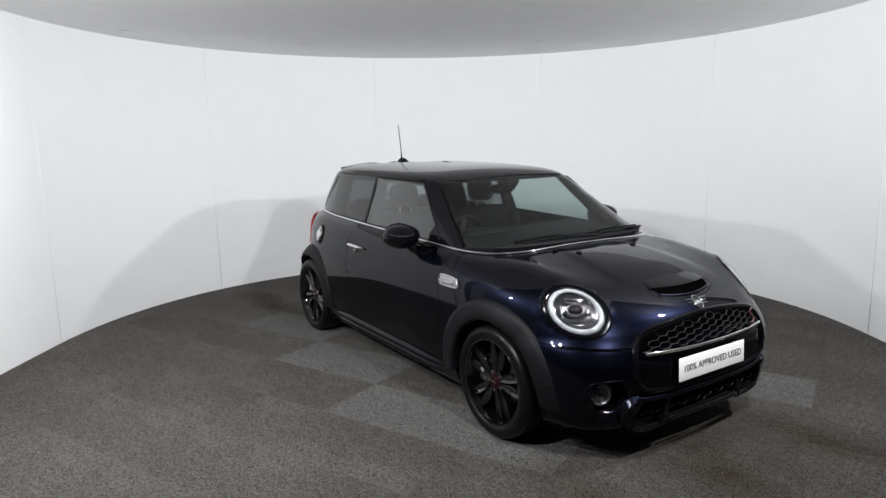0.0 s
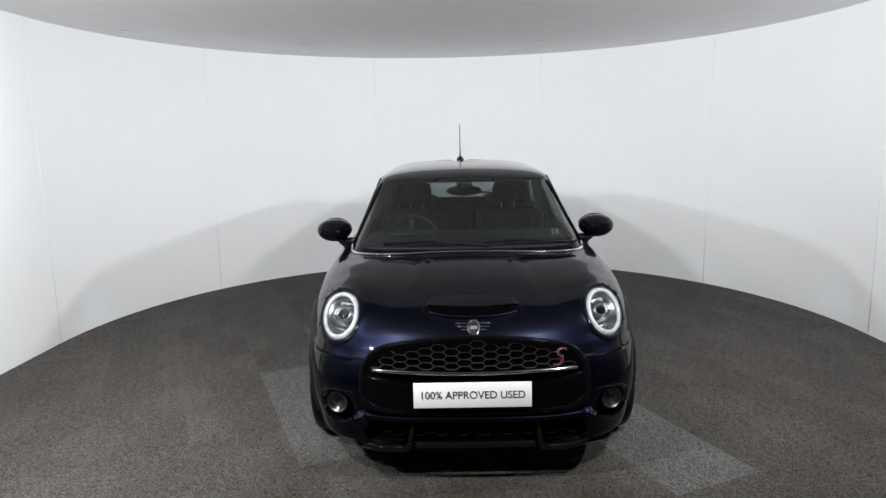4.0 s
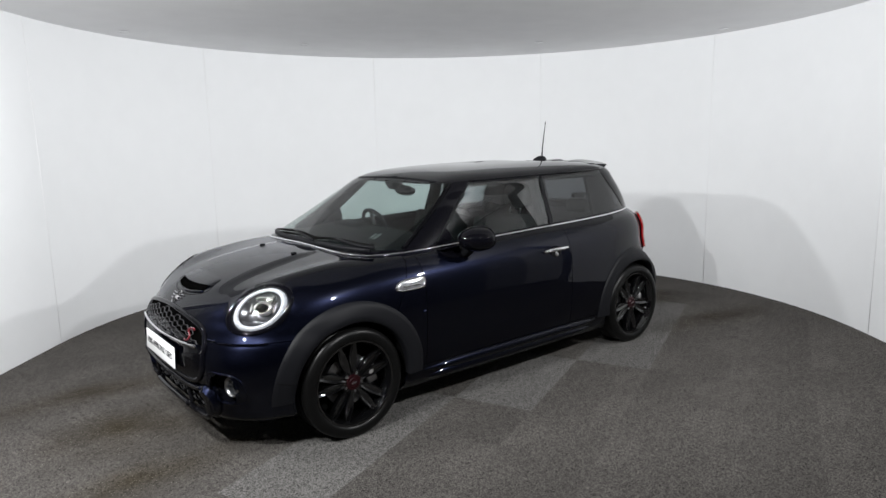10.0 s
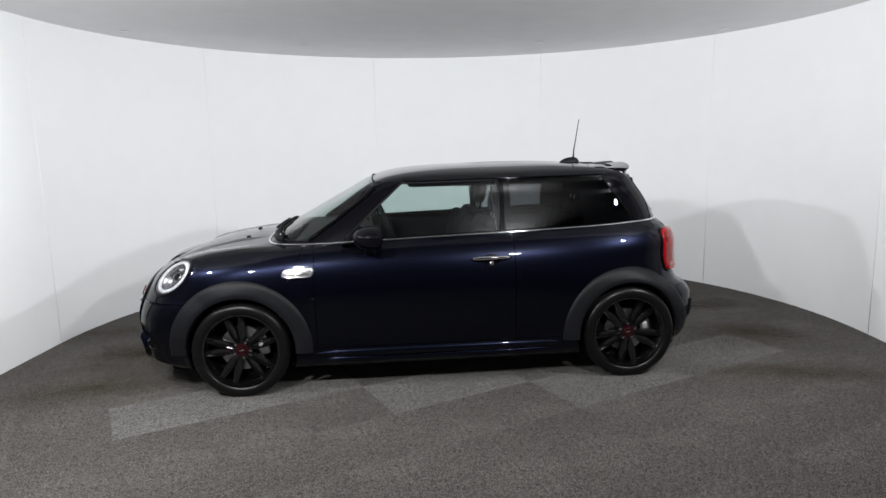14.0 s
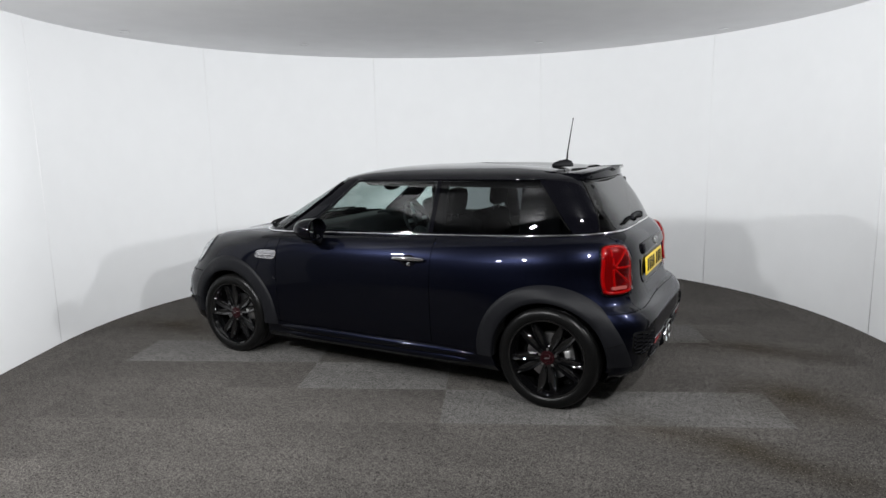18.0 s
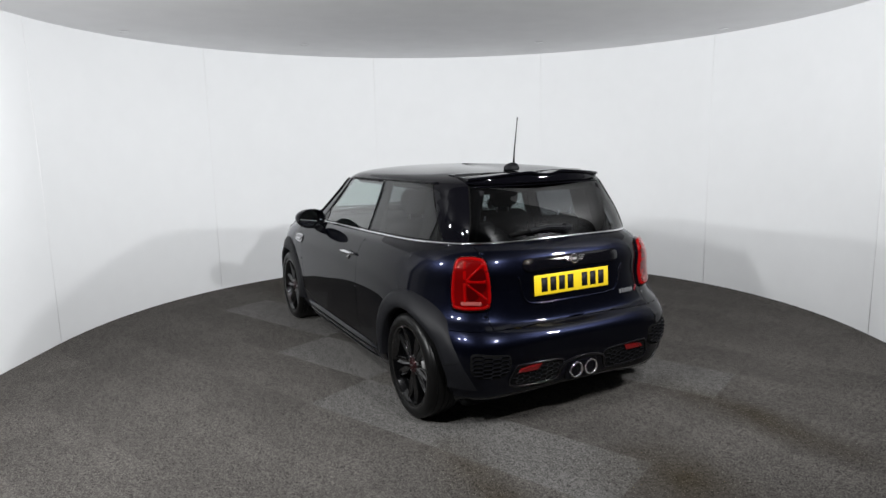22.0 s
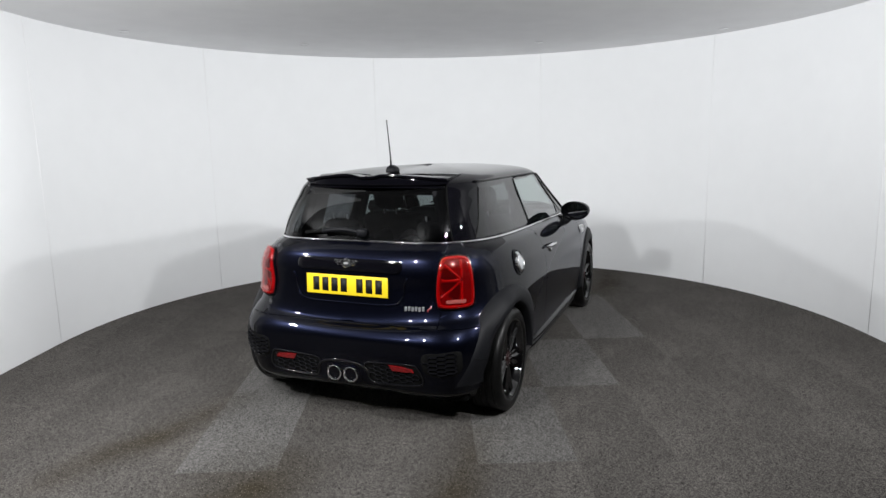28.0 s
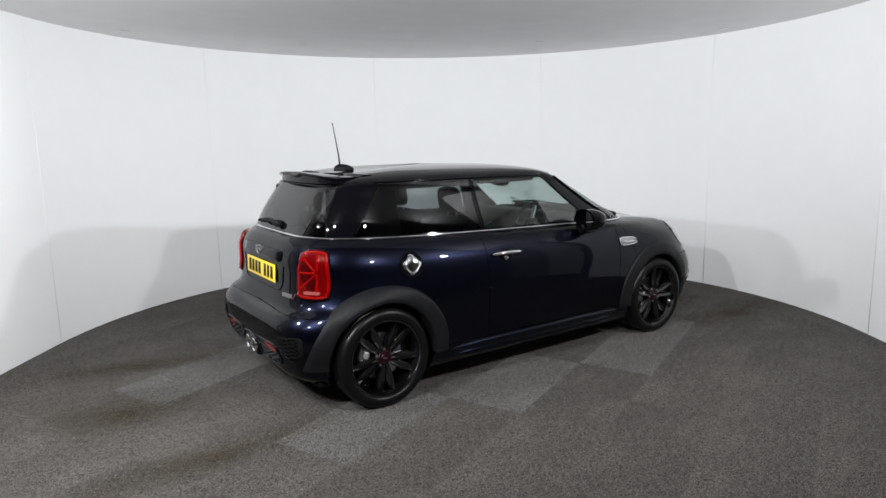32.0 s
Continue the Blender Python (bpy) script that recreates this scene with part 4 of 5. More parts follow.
# bonnet scoop, washer jets, bonnet vents
def scoop():
    bm = bmesh.new()
    nx, ny = 14, 40
    rows = []
    for i in range(nx + 1):
        row = []
        for j in range(ny + 1):
            y = -0.215 + 0.43 * j / ny
            side = math.sqrt(max(0.0, 1 - (y / 0.216) ** 2)) ** 0.6
            x0, x1 = 1.800, 1.800 - 0.115 * side
            s = i / nx
            x = x0 + (x1 - x0) * s
            p, n = top_at(x - 0.03 * (y / 0.2) ** 2, y)
            up = 0.017 * side * (1 - s) ** 1.4
            row.append(bm.verts.new(p + Vector((0, 0, up + 0.001))))
        rows.append(row)
    for a, b in zip(rows, rows[1:]):
        for j in range(ny):
            bm.faces.new((a[j], a[j + 1], b[j + 1], b[j]))
    bmesh.ops.recalc_face_normals(bm, faces=bm.faces)
    part("bonnet_scoop", bm, PAINT, CAR)
    mouth = bmesh.new()
    top, low = [], []
    for j in range(ny + 1):
        y = -0.195 + 0.39 * j / ny
        side = math.sqrt(max(0.0, 1 - (y / 0.216) ** 2)) ** 0.6
        p, n = top_at(1.800 - 0.03 * (y / 0.2) ** 2, y)
        q, m = top_at(1.834 - 0.03 * (y / 0.2) ** 2, y)
        top.append(mouth.verts.new(p + Vector((0.001, 0, 0.0155 * side))))
        low.append(mouth.verts.new(q + Vector((0, 0, 0.002))))
    for j in range(ny):
        mouth.faces.new((top[j], top[j + 1], low[j + 1], low[j]))
    # the mouth is a closed strip, its inner shade painted near-black
    part("scoop_mouth_shade", mouth, HOLLOW_SHADE, CAR, "plate painted as the shade inside the scoop")
    bead("scoop_edge", [(1.842 - 0.036 * (y / 0.2) ** 2, y) for y in np.linspace(-0.20, 0.20, 30)], top_at, 0.001, 0.008, PAINT)
    bead("scoop_seam", [(u, v) for u, v in smooth_loop([(1.858, 0.0), (1.845, 0.13), (1.80, 0.225), (1.745, 0.21), (1.722, 0.12), (1.718, 0.0), (1.722, -0.12), (1.745, -0.21), (1.80, -0.225), (1.845, -0.13)], 80)], top_at, -0.0005, 0.0022, DARK, None, "", True, 6)


scoop()
for s in (1, -1):
    p, n = top_at(1.272, 0.221 * s)
    part("washer_jet", box(0.03, 0.022, 0.012, Matrix.Translation(p + Vector((0, 0, 0.004))), 0.004), PLASTIC, CAR)

# ---- sides ----
for s in (1, -1):
    at = lambda x, z: side_at(x, z, s)
    at_up = lambda x, z: (lambda h: (h[0], h[1]) if h[0] is not None else (Vector((x, 0.6 * s, z)), Vector((0, s, 0))))(on_shell((x, 3 * s, z), (0, -s, 0), TREE_UP))
    lens = smooth_loop([(0.955, 0.765), (0.965, 0.79), (0.93, 0.812), (0.80, 0.818), (0.778, 0.805), (0.785, 0.775), (0.82, 0.762)], 42)
    patch("side_repeater", lens, at, 0.007, 0.012, mat("silver_repeater", (0.25, 0.25, 0.265), 0.2, 0.6, 0.3, 0.45, 60), None, "silver side trim with clear lens", 0.004)
    bead("side_repeater_rim", lens, at, 0.005, 0.004, CHROME, None, "", True)
    bead("side_repeater_bar", [(x, 0.782 + 0.02 * (0.95 - x)) for x in np.linspace(0.93, 0.81, 8)], at, 0.012, 0.005, CHROME)
    # handle with its hollow and lock
    patch("handle_hollow", oval(0.12, 0.075, -0.33, 0.825), at, 0.0012, 0.006, PIANO)
    pts = []
    for k in np.linspace(0, 1, 16):
        p, n = at(-0.208 - 0.245 * k, 0.832 + 0.004 * k)
        pts.append(p + n * (0.008 + 0.026 * math.sin(math.pi * min(1, max(0, k))) ** 0.4))
    part("door_handle", tube(pts, [0.006 + 0.007 * math.sin(math.pi * k) ** 0.5 for k in np.linspace(0, 1, 16)], 10), CHROME, CAR, "chrome handle")
    part("door_lock", revolve([(0.001, 0.012), (0.012, 0.010), (0.014, 0.0)], 16), CHROME, CAR).matrix_basis = Matrix.Translation(at(-0.335, 0.805)[0]) @ pose(0, 0, 0, 0, 0, 0 if s > 0 else 180)
    # sill: a full painted ridge that runs out at both ends, and the tucked-in lower edge
    run = [0.80 - 1.60 * k / 43 for k in range(44)]
    bead("sill_ridge", [(x, 0.264) for x in run], at, -0.006, [0.004 + 0.027 * (1 - (x / 0.80) ** 6) for x in run], PAINT, None, "", False, 12)
    bead("sill_skirt", [(x, 0.208) for x in run], at, -0.014, [0.006 + 0.026 * (1 - (x / 0.80) ** 8) for x in run], PAINT, None, "", False, 10)
    # window seals
    seal_line = [(0.575, 0.978), (0.215, 1.302)] + [(x, 1.306 - 0.012 * x) for x in np.linspace(0.15, -0.40, 8)]
    bead("window_seal", seal_line, at_up, 0.001, 0.006, PLASTIC)
    bead("b_pillar_seal", [(-0.408, 0.985), (-0.415, 1.10), (-0.425, 1.30)], at_up, 0.002, 0.004, PLASTIC)
    bead("roof_gutter", [(x, 1.3165 - 0.012 * x) for x in np.linspace(0.20, -1.15, 40)], at_up, 0.002, 0.007, PIANO)
    bead("quarter_seam", [(-1.352 + 0.75 * (z - 1.0), z) for z in np.linspace(1.0, 1.30, 8)], at_up, 0.0005, 0.003, DARK)
    # door mirror
    mirror = new("door_mirror")
    mirror.parent = CAR
    mirror.matrix_basis = pose(0.400, 0.872 * s, 1.000, 0, 0, 5 * s)
    shell = bmesh.new()
    bmesh.ops.create_uvsphere(shell, u_segments=36, v_segments=20, radius=1)
    for v in shell.verts:
        x, y, z = v.co
        v.co = (0.130 * x if x > 0 else 0.10 * x, 0.114 * y, 0.079 * (z if z < 0 else z * (1 - 0.10 * z)))
        if x < -0.36:
            v.co.x = -0.036
    bmesh.ops.delete(shell, geom=[f for f in shell.faces if all(abs(v.co.x + 0.036) < 1e-6 for v in f.verts)], context="FACES")
    sharpen(shell, 45)
    part("cap", shell, PIANO, mirror, "gloss black mirror cap")
    rim = [(0.0, 0.110 * math.cos(a), 0.073 * math.sin(a)) for a in np.linspace(0, 2 * math.pi, 40, endpoint=False)]
    face = bmesh.new()
    face.faces.new([face.verts.new((-0.022 - 0.24 * s * y, y * 0.90, z * 0.9)) for x, y, z in rim])
    part("mirror_glass", face, mat("mirror", (0.88, 0.9, 0.9), 0.01, 1.0), mirror, "mirror glass")
    part("rim", tube([(-0.036, y * 0.95, z * 0.95) for x, y, z in rim], 0.006, 6, True), PIANO, mirror)
    bm = box(0.07, 0.10, 0.05, None, 0.016, 3)
    bmesh.ops.transform(bm, matrix=pose(0.02, -0.075 * s, -0.085, 40 * s, 0, 0), verts=bm.verts)
    part("arm", bm, PLASTIC, mirror, "dark plastic arm")
    patch("mirror_foot", smooth_loop([(0.60, 0.955), (0.575, 0.90), (0.50, 0.885), (0.42, 0.90), (0.40, 0.93), (0.48, 0.958)], 36), at, 0.006, 0.012, PIANO)
    patch("mirror_triangle", smooth_loop([(0.575, 0.975), (0.50, 0.972), (0.46, 0.985), (0.47, 1.03), (0.50, 1.05)], 30), at_up, 0.004, 0.008, PIANO)
fuel_at = lambda x, z: side_at(x, z, -1)
patch("fuel_cap_well", oval(0.14, 0.14, -1.048, 0.843), fuel_at, 0.001, 0.01, PIANO, None, "gloss black recess")
patch("fuel_cap", [(-1.048 + r * math.cos(a), 0.843 + r * math.sin(a)) for a in np.linspace(0, 2 * math.pi, 48, endpoint=False) for r in (0.0545 + 0.0085 * math.cos(4 * a),)], fuel_at, 0.014, 0.02, CHROME, None, "round chrome fuel cap", 0.006, 0.006)
bead("fuel_cap_ring", oval(0.145, 0.145, -1.048, 0.843, 36), fuel_at, 0.002, 0.006, PIANO, None, "", True)
bead("fuel_cap_groove", oval(0.085, 0.085, -1.048, 0.843, 32), fuel_at, 0.017, 0.003, STEEL, None, "", True)


# ---- rear of the car ----
LAMP_RED = mat("tail_lamp_red", (0.19, 0.003, 0.004), 0.12, 0, 0.0, 0.15, 30, 0, 0, 0.12)
REFLEX = mat("red_reflector", (0.12, 0.004, 0.005), 0.15, 0, 0.3, 0.4, 120)
LETTER = mat("satin_letters", (0.17, 0.17, 0.18), 0.35, 0.5, 0.2, 0.1, 60)
WEDGE = mat("tail_lamp_facet", (0.035, 0.001, 0.002), 0.15, 0, 0, 0, 1, 0, 0, 0.1)
LAMP_DARK = mat("tail_lamp_dark", (0.085, 0.002, 0.003), 0.12, 0, 0.0, 0, 1, 0, 0, 0.12)
for s in (1, -1):
    look_in = Vector((0.86, -0.5 * s, 0)).normalized()
    across = Vector((-look_in.y, look_in.x, 0)) * (1 if look_in.x > 0 else -1)
    centre = Vector((-1.60, 0.613 * s, 0.824))

    def lamp_at(u, v, centre=centre, look_in=look_in, across=across):
        p, n = on_shell(centre + across * u + Vector((0, 0, v)) - look_in * 1.0, look_in)
        return (p, n) if p is not None else (centre + across * u + Vector((0, 0, v)), -look_in)

    outline = [(u * 1.10, v * 1.0 - 0.006) for u, v in smooth_loop([(-0.076, 0.095), (-0.050, 0.132), (0.046, 0.134), (0.076, 0.097), (0.090, 0.0), (0.091, -0.10), (0.068, -0.136), (-0.064, -0.136), (-0.091, -0.10), (-0.090, 0.0)], 60)]
    lamp = new("tail_lamp")
    lamp.parent = CAR
    patch("bezel", [(u * 1.08, v * 1.07) for u, v in outline], lamp_at, 0.010, 0.03, PIANO, lamp, "gloss black surround", 0.0, 0.008)
    patch("lens", outline, lamp_at, 0.018, 0.012, LAMP_DARK, lamp, "dark red lens", 0.004, 0.008)
    inside = in_loop([(u * 0.86, v * 0.88) for u, v in outline])
    # bright red upright, inner bar and inner diagonals behind the lens
    inner = 180 if s > 0 else 0
    for a, wide in ((90, 0.010), (270, 0.010), (inner, 0.012), (inner + 42, 0.009), (inner - 42, 0.009)):
        ray = [(0.030 * s + q * 0.15 * math.cos(radians(a)), 0.012 + q * 0.15 * math.sin(radians(a))) for q in np.linspace(0.05, 1, 14)]
        ray = [r for r in ray if inside(*r)]
        if len(ray) > 2:
            bead("lens_ray", ray, lamp_at, 0.0155, wide, LAMP_RED, lamp, "bright red light bar")
    for turn in (20, 64, -22):
        wedge = [(0.030 * s + r * math.cos(radians(inner + (turn + d) * (1 if s > 0 else -1))), 0.012 + r * math.sin(radians(inner + (turn + d) * (1 if s > 0 else -1)))) for r, d in ((0.028, 0), (0.105, 15), (0.105, -15))]
        wedge = [w for w in smooth_loop(wedge, 30) if inside(*w)]
        if len(wedge) > 6:
            patch("lens_shade", wedge, lamp_at, 0.0245, 0.004, WEDGE, lamp, "dark red inner facet", 0.0, 0.001)
    bead("lens_rim", [(u * 0.90, v * 0.92) for u, v in outline], lamp_at, 0.013, 0.011, LAMP_RED, lamp, "bright red border", True)
    patch("reversing_lens", rounded(0.105, 0.020, 0.008, 0.0, -0.108), lamp_at, 0.026, 0.008, mat("clear_pink_lens", (0.24, 0.18, 0.18), 0.2, 0, 0.0), lamp, "pale reversing light")
    patch("lens_cover", [(u * 0.985, v * 0.985) for u, v in outline], lamp_at, 0.0285, 0.002, glass("red_cover", (0.96, 0.55, 0.52), 0.04), lamp, "clear red cover", 0.006, 0.001)

# number plate in its hollow, handle bar, emblem, model mark
HOLLOW = smooth_loop([(0.335, 0.88), (0.345, 0.80), (0.325, 0.72), (0.255, 0.690), (0.0, 0.686), (-0.255, 0.690), (-0.325, 0.72), (-0.345, 0.80), (-0.335, 0.88), (0.0, 0.89)], 80)
bead("plate_hollow_edge", [q for q in HOLLOW if q[1] < 0.845], rear_at, 0.0, 0.006, PAINT)
bar_line = rounded(0.668, 0.066, 0.030, 0.0, 0.901, 8)
patch("tailgate_handle", bar_line, rear_at, 0.013, 0.02, PIANO, None, "gloss black handle bar", 0.008, 0.010)
winged_badge(lambda y, z: (rear_at(y, z)[0] + Vector((-0.019, 0, 0)), rear_at(y, z)[1]), 0.0, 0.912, 0.048, -1)
plate = upright_plate("number_plate", -1.690, 0.26, 0.729, 0.842, 3, 0.006, YELLOW, "yellow plate with black characters", 1)
for k, y in enumerate((0.195, 0.135, 0.075, 0.015, -0.085, -0.145, -0.205)):
    part("plate_bar", box(0.002, 0.04, 0.078, pose(-1.6935, y + 0.008, 0.787, 0, 3)), INK, plate)
part("plate_mark", box(0.002, 0.12, 0.004, pose(-1.6925, -0.01, 0.737, 0, 3)), INK, plate)
for k in range(6):
    patch("model_mark", rounded(0.013, 0.024, 0.003, -0.355 - 0.0195 * k, 0.677 + 0.002 * (k % 2)), rear_at, 0.004, 0.006, LETTER, None, "", 0, 0.001)
bead("model_emblem", [(-0.486 - 0.009 * math.sin(a), 0.665 + 0.030 * k / 8) for k, a in enumerate(np.linspace(-2.6, 2.6, 9))], rear_at, 0.004, 0.004, RED, None, "small red curved emblem")

# rear bumper: step, vents, lower frame, reflectors, exhausts
FRAME_R = smooth_loop([(0.142, 0.366), (0.150, 0.330), (0.168, 0.284), (0.195, 0.268), (0.30, 0.268), (0.43, 0.276), (0.478, 0.292), (0.482, 0.335), (0.455, 0.392), (0.42, 0.400), (0.30, 0.396), (0.17, 0.388)], 84)
for s in (1, -1):
    loop = [(s * u, v) for u, v in FRAME_R]
    # flush plate: the diffuser's inner shade is painted matt black
    patch("diffuser_shade", loop, rear_at, 0.002, 0.02, DARK, None, "flush diffuser plate with painted shade")
    honeycomb("diffuser_mesh", in_loop([(s * 0.32 + (u - s * 0.32) * 0.92, 0.33 + (v - 0.33) * 0.86) for u, v in loop]), (s * 0.32 - 0.20, s * 0.32 + 0.20, 0.25, 0.41), 0.05, 0.026, rear_at, 0.004, 0.0026, MESH)
    bead("diffuser_frame", loop, rear_at, 0.003, 0.006, BLACK, None, "gloss black frame", True)
    patch("reflector", [(s * u, v) for u, v in [(0.292, 0.390), (0.312, 0.358), (0.38, 0.357), (0.440, 0.360), (0.425, 0.378), (0.36, 0.387)]], rear_at, 0.010, 0.012, REFLEX, None, "red reflector")
    vent = [(s * u, v) for u, v in smooth_loop([(0.490, 0.459), (0.58, 0.474), (0.675, 0.482), (0.69, 0.44), (0.682, 0.37), (0.63, 0.340), (0.54, 0.340), (0.49, 0.375)], 48)]
    # the vent has no depth; its shade is painted behind the mesh
    patch("bumper_vent_shade", vent, rear_at, 0.003, 0.02, DARK, None, "honeycomb vent backed by painted shade")
    honeycomb("vent_mesh", in_loop([(s * 0.61 + (u - s * 0.61) * 0.95, 0.41 + (v - 0.41) * 0.94) for u, v in vent]), (s * 0.60 - 0.12, s * 0.60 + 0.10, 0.33, 0.49), 0.058, 0.022, rear_at, 0.006, 0.0036, MESH)
    tip = new("exhaust_tip")
    tip.parent = CAR
    tip.matrix_basis = pose(-1.775, 0.052 * s, 0.303, 0, 0, 90)
    part("pipe", revolve([(0.030, -0.12), (0.034, 0.0), (0.037, 0.018), (0.042, 0.022), (0.0455, 0.016), (0.0455, -0.10)], 40), CHROME, tip, "chrome tailpipe")
    part("bore", revolve([(0.001, -0.08), (0.031, -0.08)], 24), DARK, tip)
bead("exhaust_arch", [(0.162 * math.cos(a), 0.300 + 0.082 * math.sin(a) ** 0.6) for a in np.linspace(0.02, math.pi - 0.02, 30)], rear_at, 0.004, 0.008, BLACK, None, "gloss black arch")
part("exhaust_shroud", box(0.06, 0.23, 0.13, pose(-1.755, 0, 0.30), 0.03, 4), PIANO, CAR)
part("underbody", box(3.35, 1.36, 0.10, pose(0.05, 0, 0.20), 0.03), DARK, CAR)
part("undertray", box(0.30, 1.02, 0.05, pose(1.76, 0, 0.212), 0.02, 3), DARK, CAR)
# roof spoiler, aerial, wipers
def spoiler():
    bm = bmesh.new()
    ny, rows = 48, []
    for j in range(ny + 1):
        y = -0.47 + 0.94 * j / ny
        e = 1 - (abs(y) / 0.475) ** 6
        dip = 0.016 * math.exp(-((y / 0.075) ** 4))
        root, end = -1.09 - 0.09 * (1 - (y / 0.49) ** 2), -1.435 + 0.06 * (y / 0.49) ** 2 + 0.045 * (1 - e)
        row = []
        for k in range(11):
            q = k / 10
            x = root + (end - root) * q
            p = on_shell((x, y * (1 - 0.05 * q), 3), (0, 0, -1), TREE_UP)[0] if q < 0.35 else None
            base = p.z if p is not None else 1.352
            z = max(1.352, base) * (1 - q) + (1.390 - 0.036 * (y / 0.49) ** 2) * q + 0.008 * math.sin(math.pi * q) - dip * min(1, q * 2)
            row.append((x, y, z + (0.003 if k else -0.002)))
        row += [(end - 0.002, y, row[-1][2] - 0.010), (end + 0.020, y, max(1.341, row[-1][2] - 0.022)), (end + 0.014, y, 1.336), (end + 0.018, y, 1.325), (end + 0.09, y, 1.321), (root + 0.0, y, 1.330)]
        rows.append([bm.verts.new(v) for v in row])
    m = len(rows[0])
    for a, b in zip(rows, rows[1:]):
        for k in range(m):
            bm.faces.new((a[k], a[(k + 1) % m], b[(k + 1) % m], b[k]))
    bm.faces.new(rows[0]), bm.faces.new(rows[-1][::-1])
    bmesh.ops.recalc_face_normals(bm, faces=bm.faces)
    sharpen(bm, 40)
    tree = BVHTree.FromBMesh(bm)
    top = lambda x, y: (lambda h: (h[0], h[1]) if h[0] is not None else (Vector((x, y, 1.38)), Vector((0, 0, 1))))(on_shell((x, y, 3), (0, 0, -1), tree))
    part("roof_spoiler", bm, PIANO, CAR, "gloss black roof spoiler")
    for s in (1, -1):
        # slots are thin patches with the shade of an opening as colour
        patch("spoiler_slot_shade", smooth_loop([(-1.21, 0.10 * s), (-1.23, 0.32 * s), (-1.27, 0.36 * s), (-1.295, 0.25 * s), (-1.295, 0.12 * s), (-1.26, 0.085 * s)], 36), top, 0.0012, 0.004, DARK, None, "slot painted on as black shade", 0, 0.001)


spoiler()
aerial = new("aerial")
aerial.parent = CAR
fin = bmesh.new()
bmesh.ops.create_uvsphere(fin, u_segments=28, v_segments=16, radius=1)
for v in fin.verts:
    x, y, z = v.co
    v.co = (0.075 * x, 0.032 * y * (1 - 0.25 * x), max(-0.01, 0.036 * z * (1 - 0.35 * x)))
part("foot", fin, PLASTIC, aerial, "matt black aerial foot")
part("mast", tube([(-0.03, 0, 0.02), (-0.035, 0, 0.09), (-0.07, 0, 0.305)], [0.007, 0.0045, 0.0025], 8), PLASTIC, aerial, "thin black mast")
part("mast_tip", tube([(-0.069, 0, 0.295), (-0.0712, 0, 0.312)], 0.0035, 8), PLASTIC, aerial)
aerial.matrix_basis = pose(-1.07, 0, 1.392)

ws_at = lambda y, z: (lambda h: h if h[0] is not None else (Vector((0.8, y, z)), Vector((1, 0, 0))))(on_shell((3, y, z), (-1, 0, 0), TREE_UP))
rw_at = lambda y, z: (lambda h: h if h[0] is not None else (Vector((-1.5, y, z)), Vector((-1, 0, 0))))(on_shell((-3, y, z), (1, 0, 0), TREE_UP))
for y0, y1 in ((0.10, -0.48), (0.60, 0.06)):
    wiper = new("wiper")
    wiper.parent = CAR
    line = [(y0 + (y1 - y0) * q, 0.979 + 0.012 * math.sin(math.pi * q)) for q in np.linspace(0, 1, 14)]
    bead("blade", line, ws_at, 0.014, 0.008, DARK, wiper, "black wiper blade", False, 6)
    bead("arm", [(y0 + 0.02 + (y1 - y0) * 0.55 * q, 0.962 + 0.024 * q) for q in np.linspace(0, 1, 8)], ws_at, 0.028, 0.008, PLASTIC, wiper, "black wiper arm", False, 6)
bead("cowl", [(y, 0.965 - 0.0 * abs(y)) for y in np.linspace(-0.60, 0.60, 30)], ws_at, 0.004, 0.016, PLASTIC, None, "dark plastic scuttle")
for y, w in ((0.535, 0.020), (0.508, 0.016)):
    patch("permit_sticker", rounded(w, 0.026, 0.002, y, 1.035), ws_at, -0.004, 0.001, mat("pale_paper", (0.06, 0.066, 0.066), 0.7, 0, 0, 0.3, 90), None, "small pale sticker", 0, 0.0005)
rear_wiper = new("rear_wiper")
rear_wiper.parent = CAR
bead("blade", [(-0.02 + 0.36 * q, 1.052 + 0.012 * math.sin(math.pi * q)) for q in np.linspace(0, 1, 10)], rw_at, 0.012, 0.009, DARK, rear_wiper)
bead("arm", [(-0.03 + 0.24 * q, 1.058 + 0.012 * math.sin(math.pi * q)) for q in np.linspace(0, 1, 8)], rw_at, 0.028, 0.013, PLASTIC, rear_wiper)
p, n = rw_at(-0.04, 1.062)
part("pivot", box(0.05, 0.055, 0.045, Matrix.Translation(p + n * 0.018), 0.014), PLASTIC, rear_wiper)
bead("rear_glass_seal", [(0.45 * q, 1.312) for q in np.linspace(-1, 1, 30)], rw_at, 0.0, 0.006, PIANO)
for s in (1, -1):
    bead("rear_glass_edge", [(s * (RS[0][0] + (RS[1][0] - RS[0][0]) * q), RS[0][1] + (RS[1][1] - RS[0][1]) * q) for q in np.linspace(0.0, 0.95, 12)], rw_at, 0.0, 0.004, DARK)
    bead("windscreen_edge", [(s * (WS[0][0] + (WS[1][0] - WS[0][0]) * q), WS[0][1] + (WS[1][1] - WS[0][1]) * q) for q in np.linspace(0.04, 0.90, 12)], ws_at, 0.000, 0.013, SHADED_BLACK)
crest = [Vector(p) for p in upper_ring(0.645) if p[0] > 0.22 and abs(p[1]) < 0.47]
crest.sort(key=lambda p: p.y)
part("windscreen_top", tube(crest, 0.006, 8), PLASTIC, CAR)

# ---- cabin ----
LINER = mat("dark_headliner", (0.008, 0.008, 0.009), 0.9, 0, 0, 0.1, 60, 0, 0, 0.1)
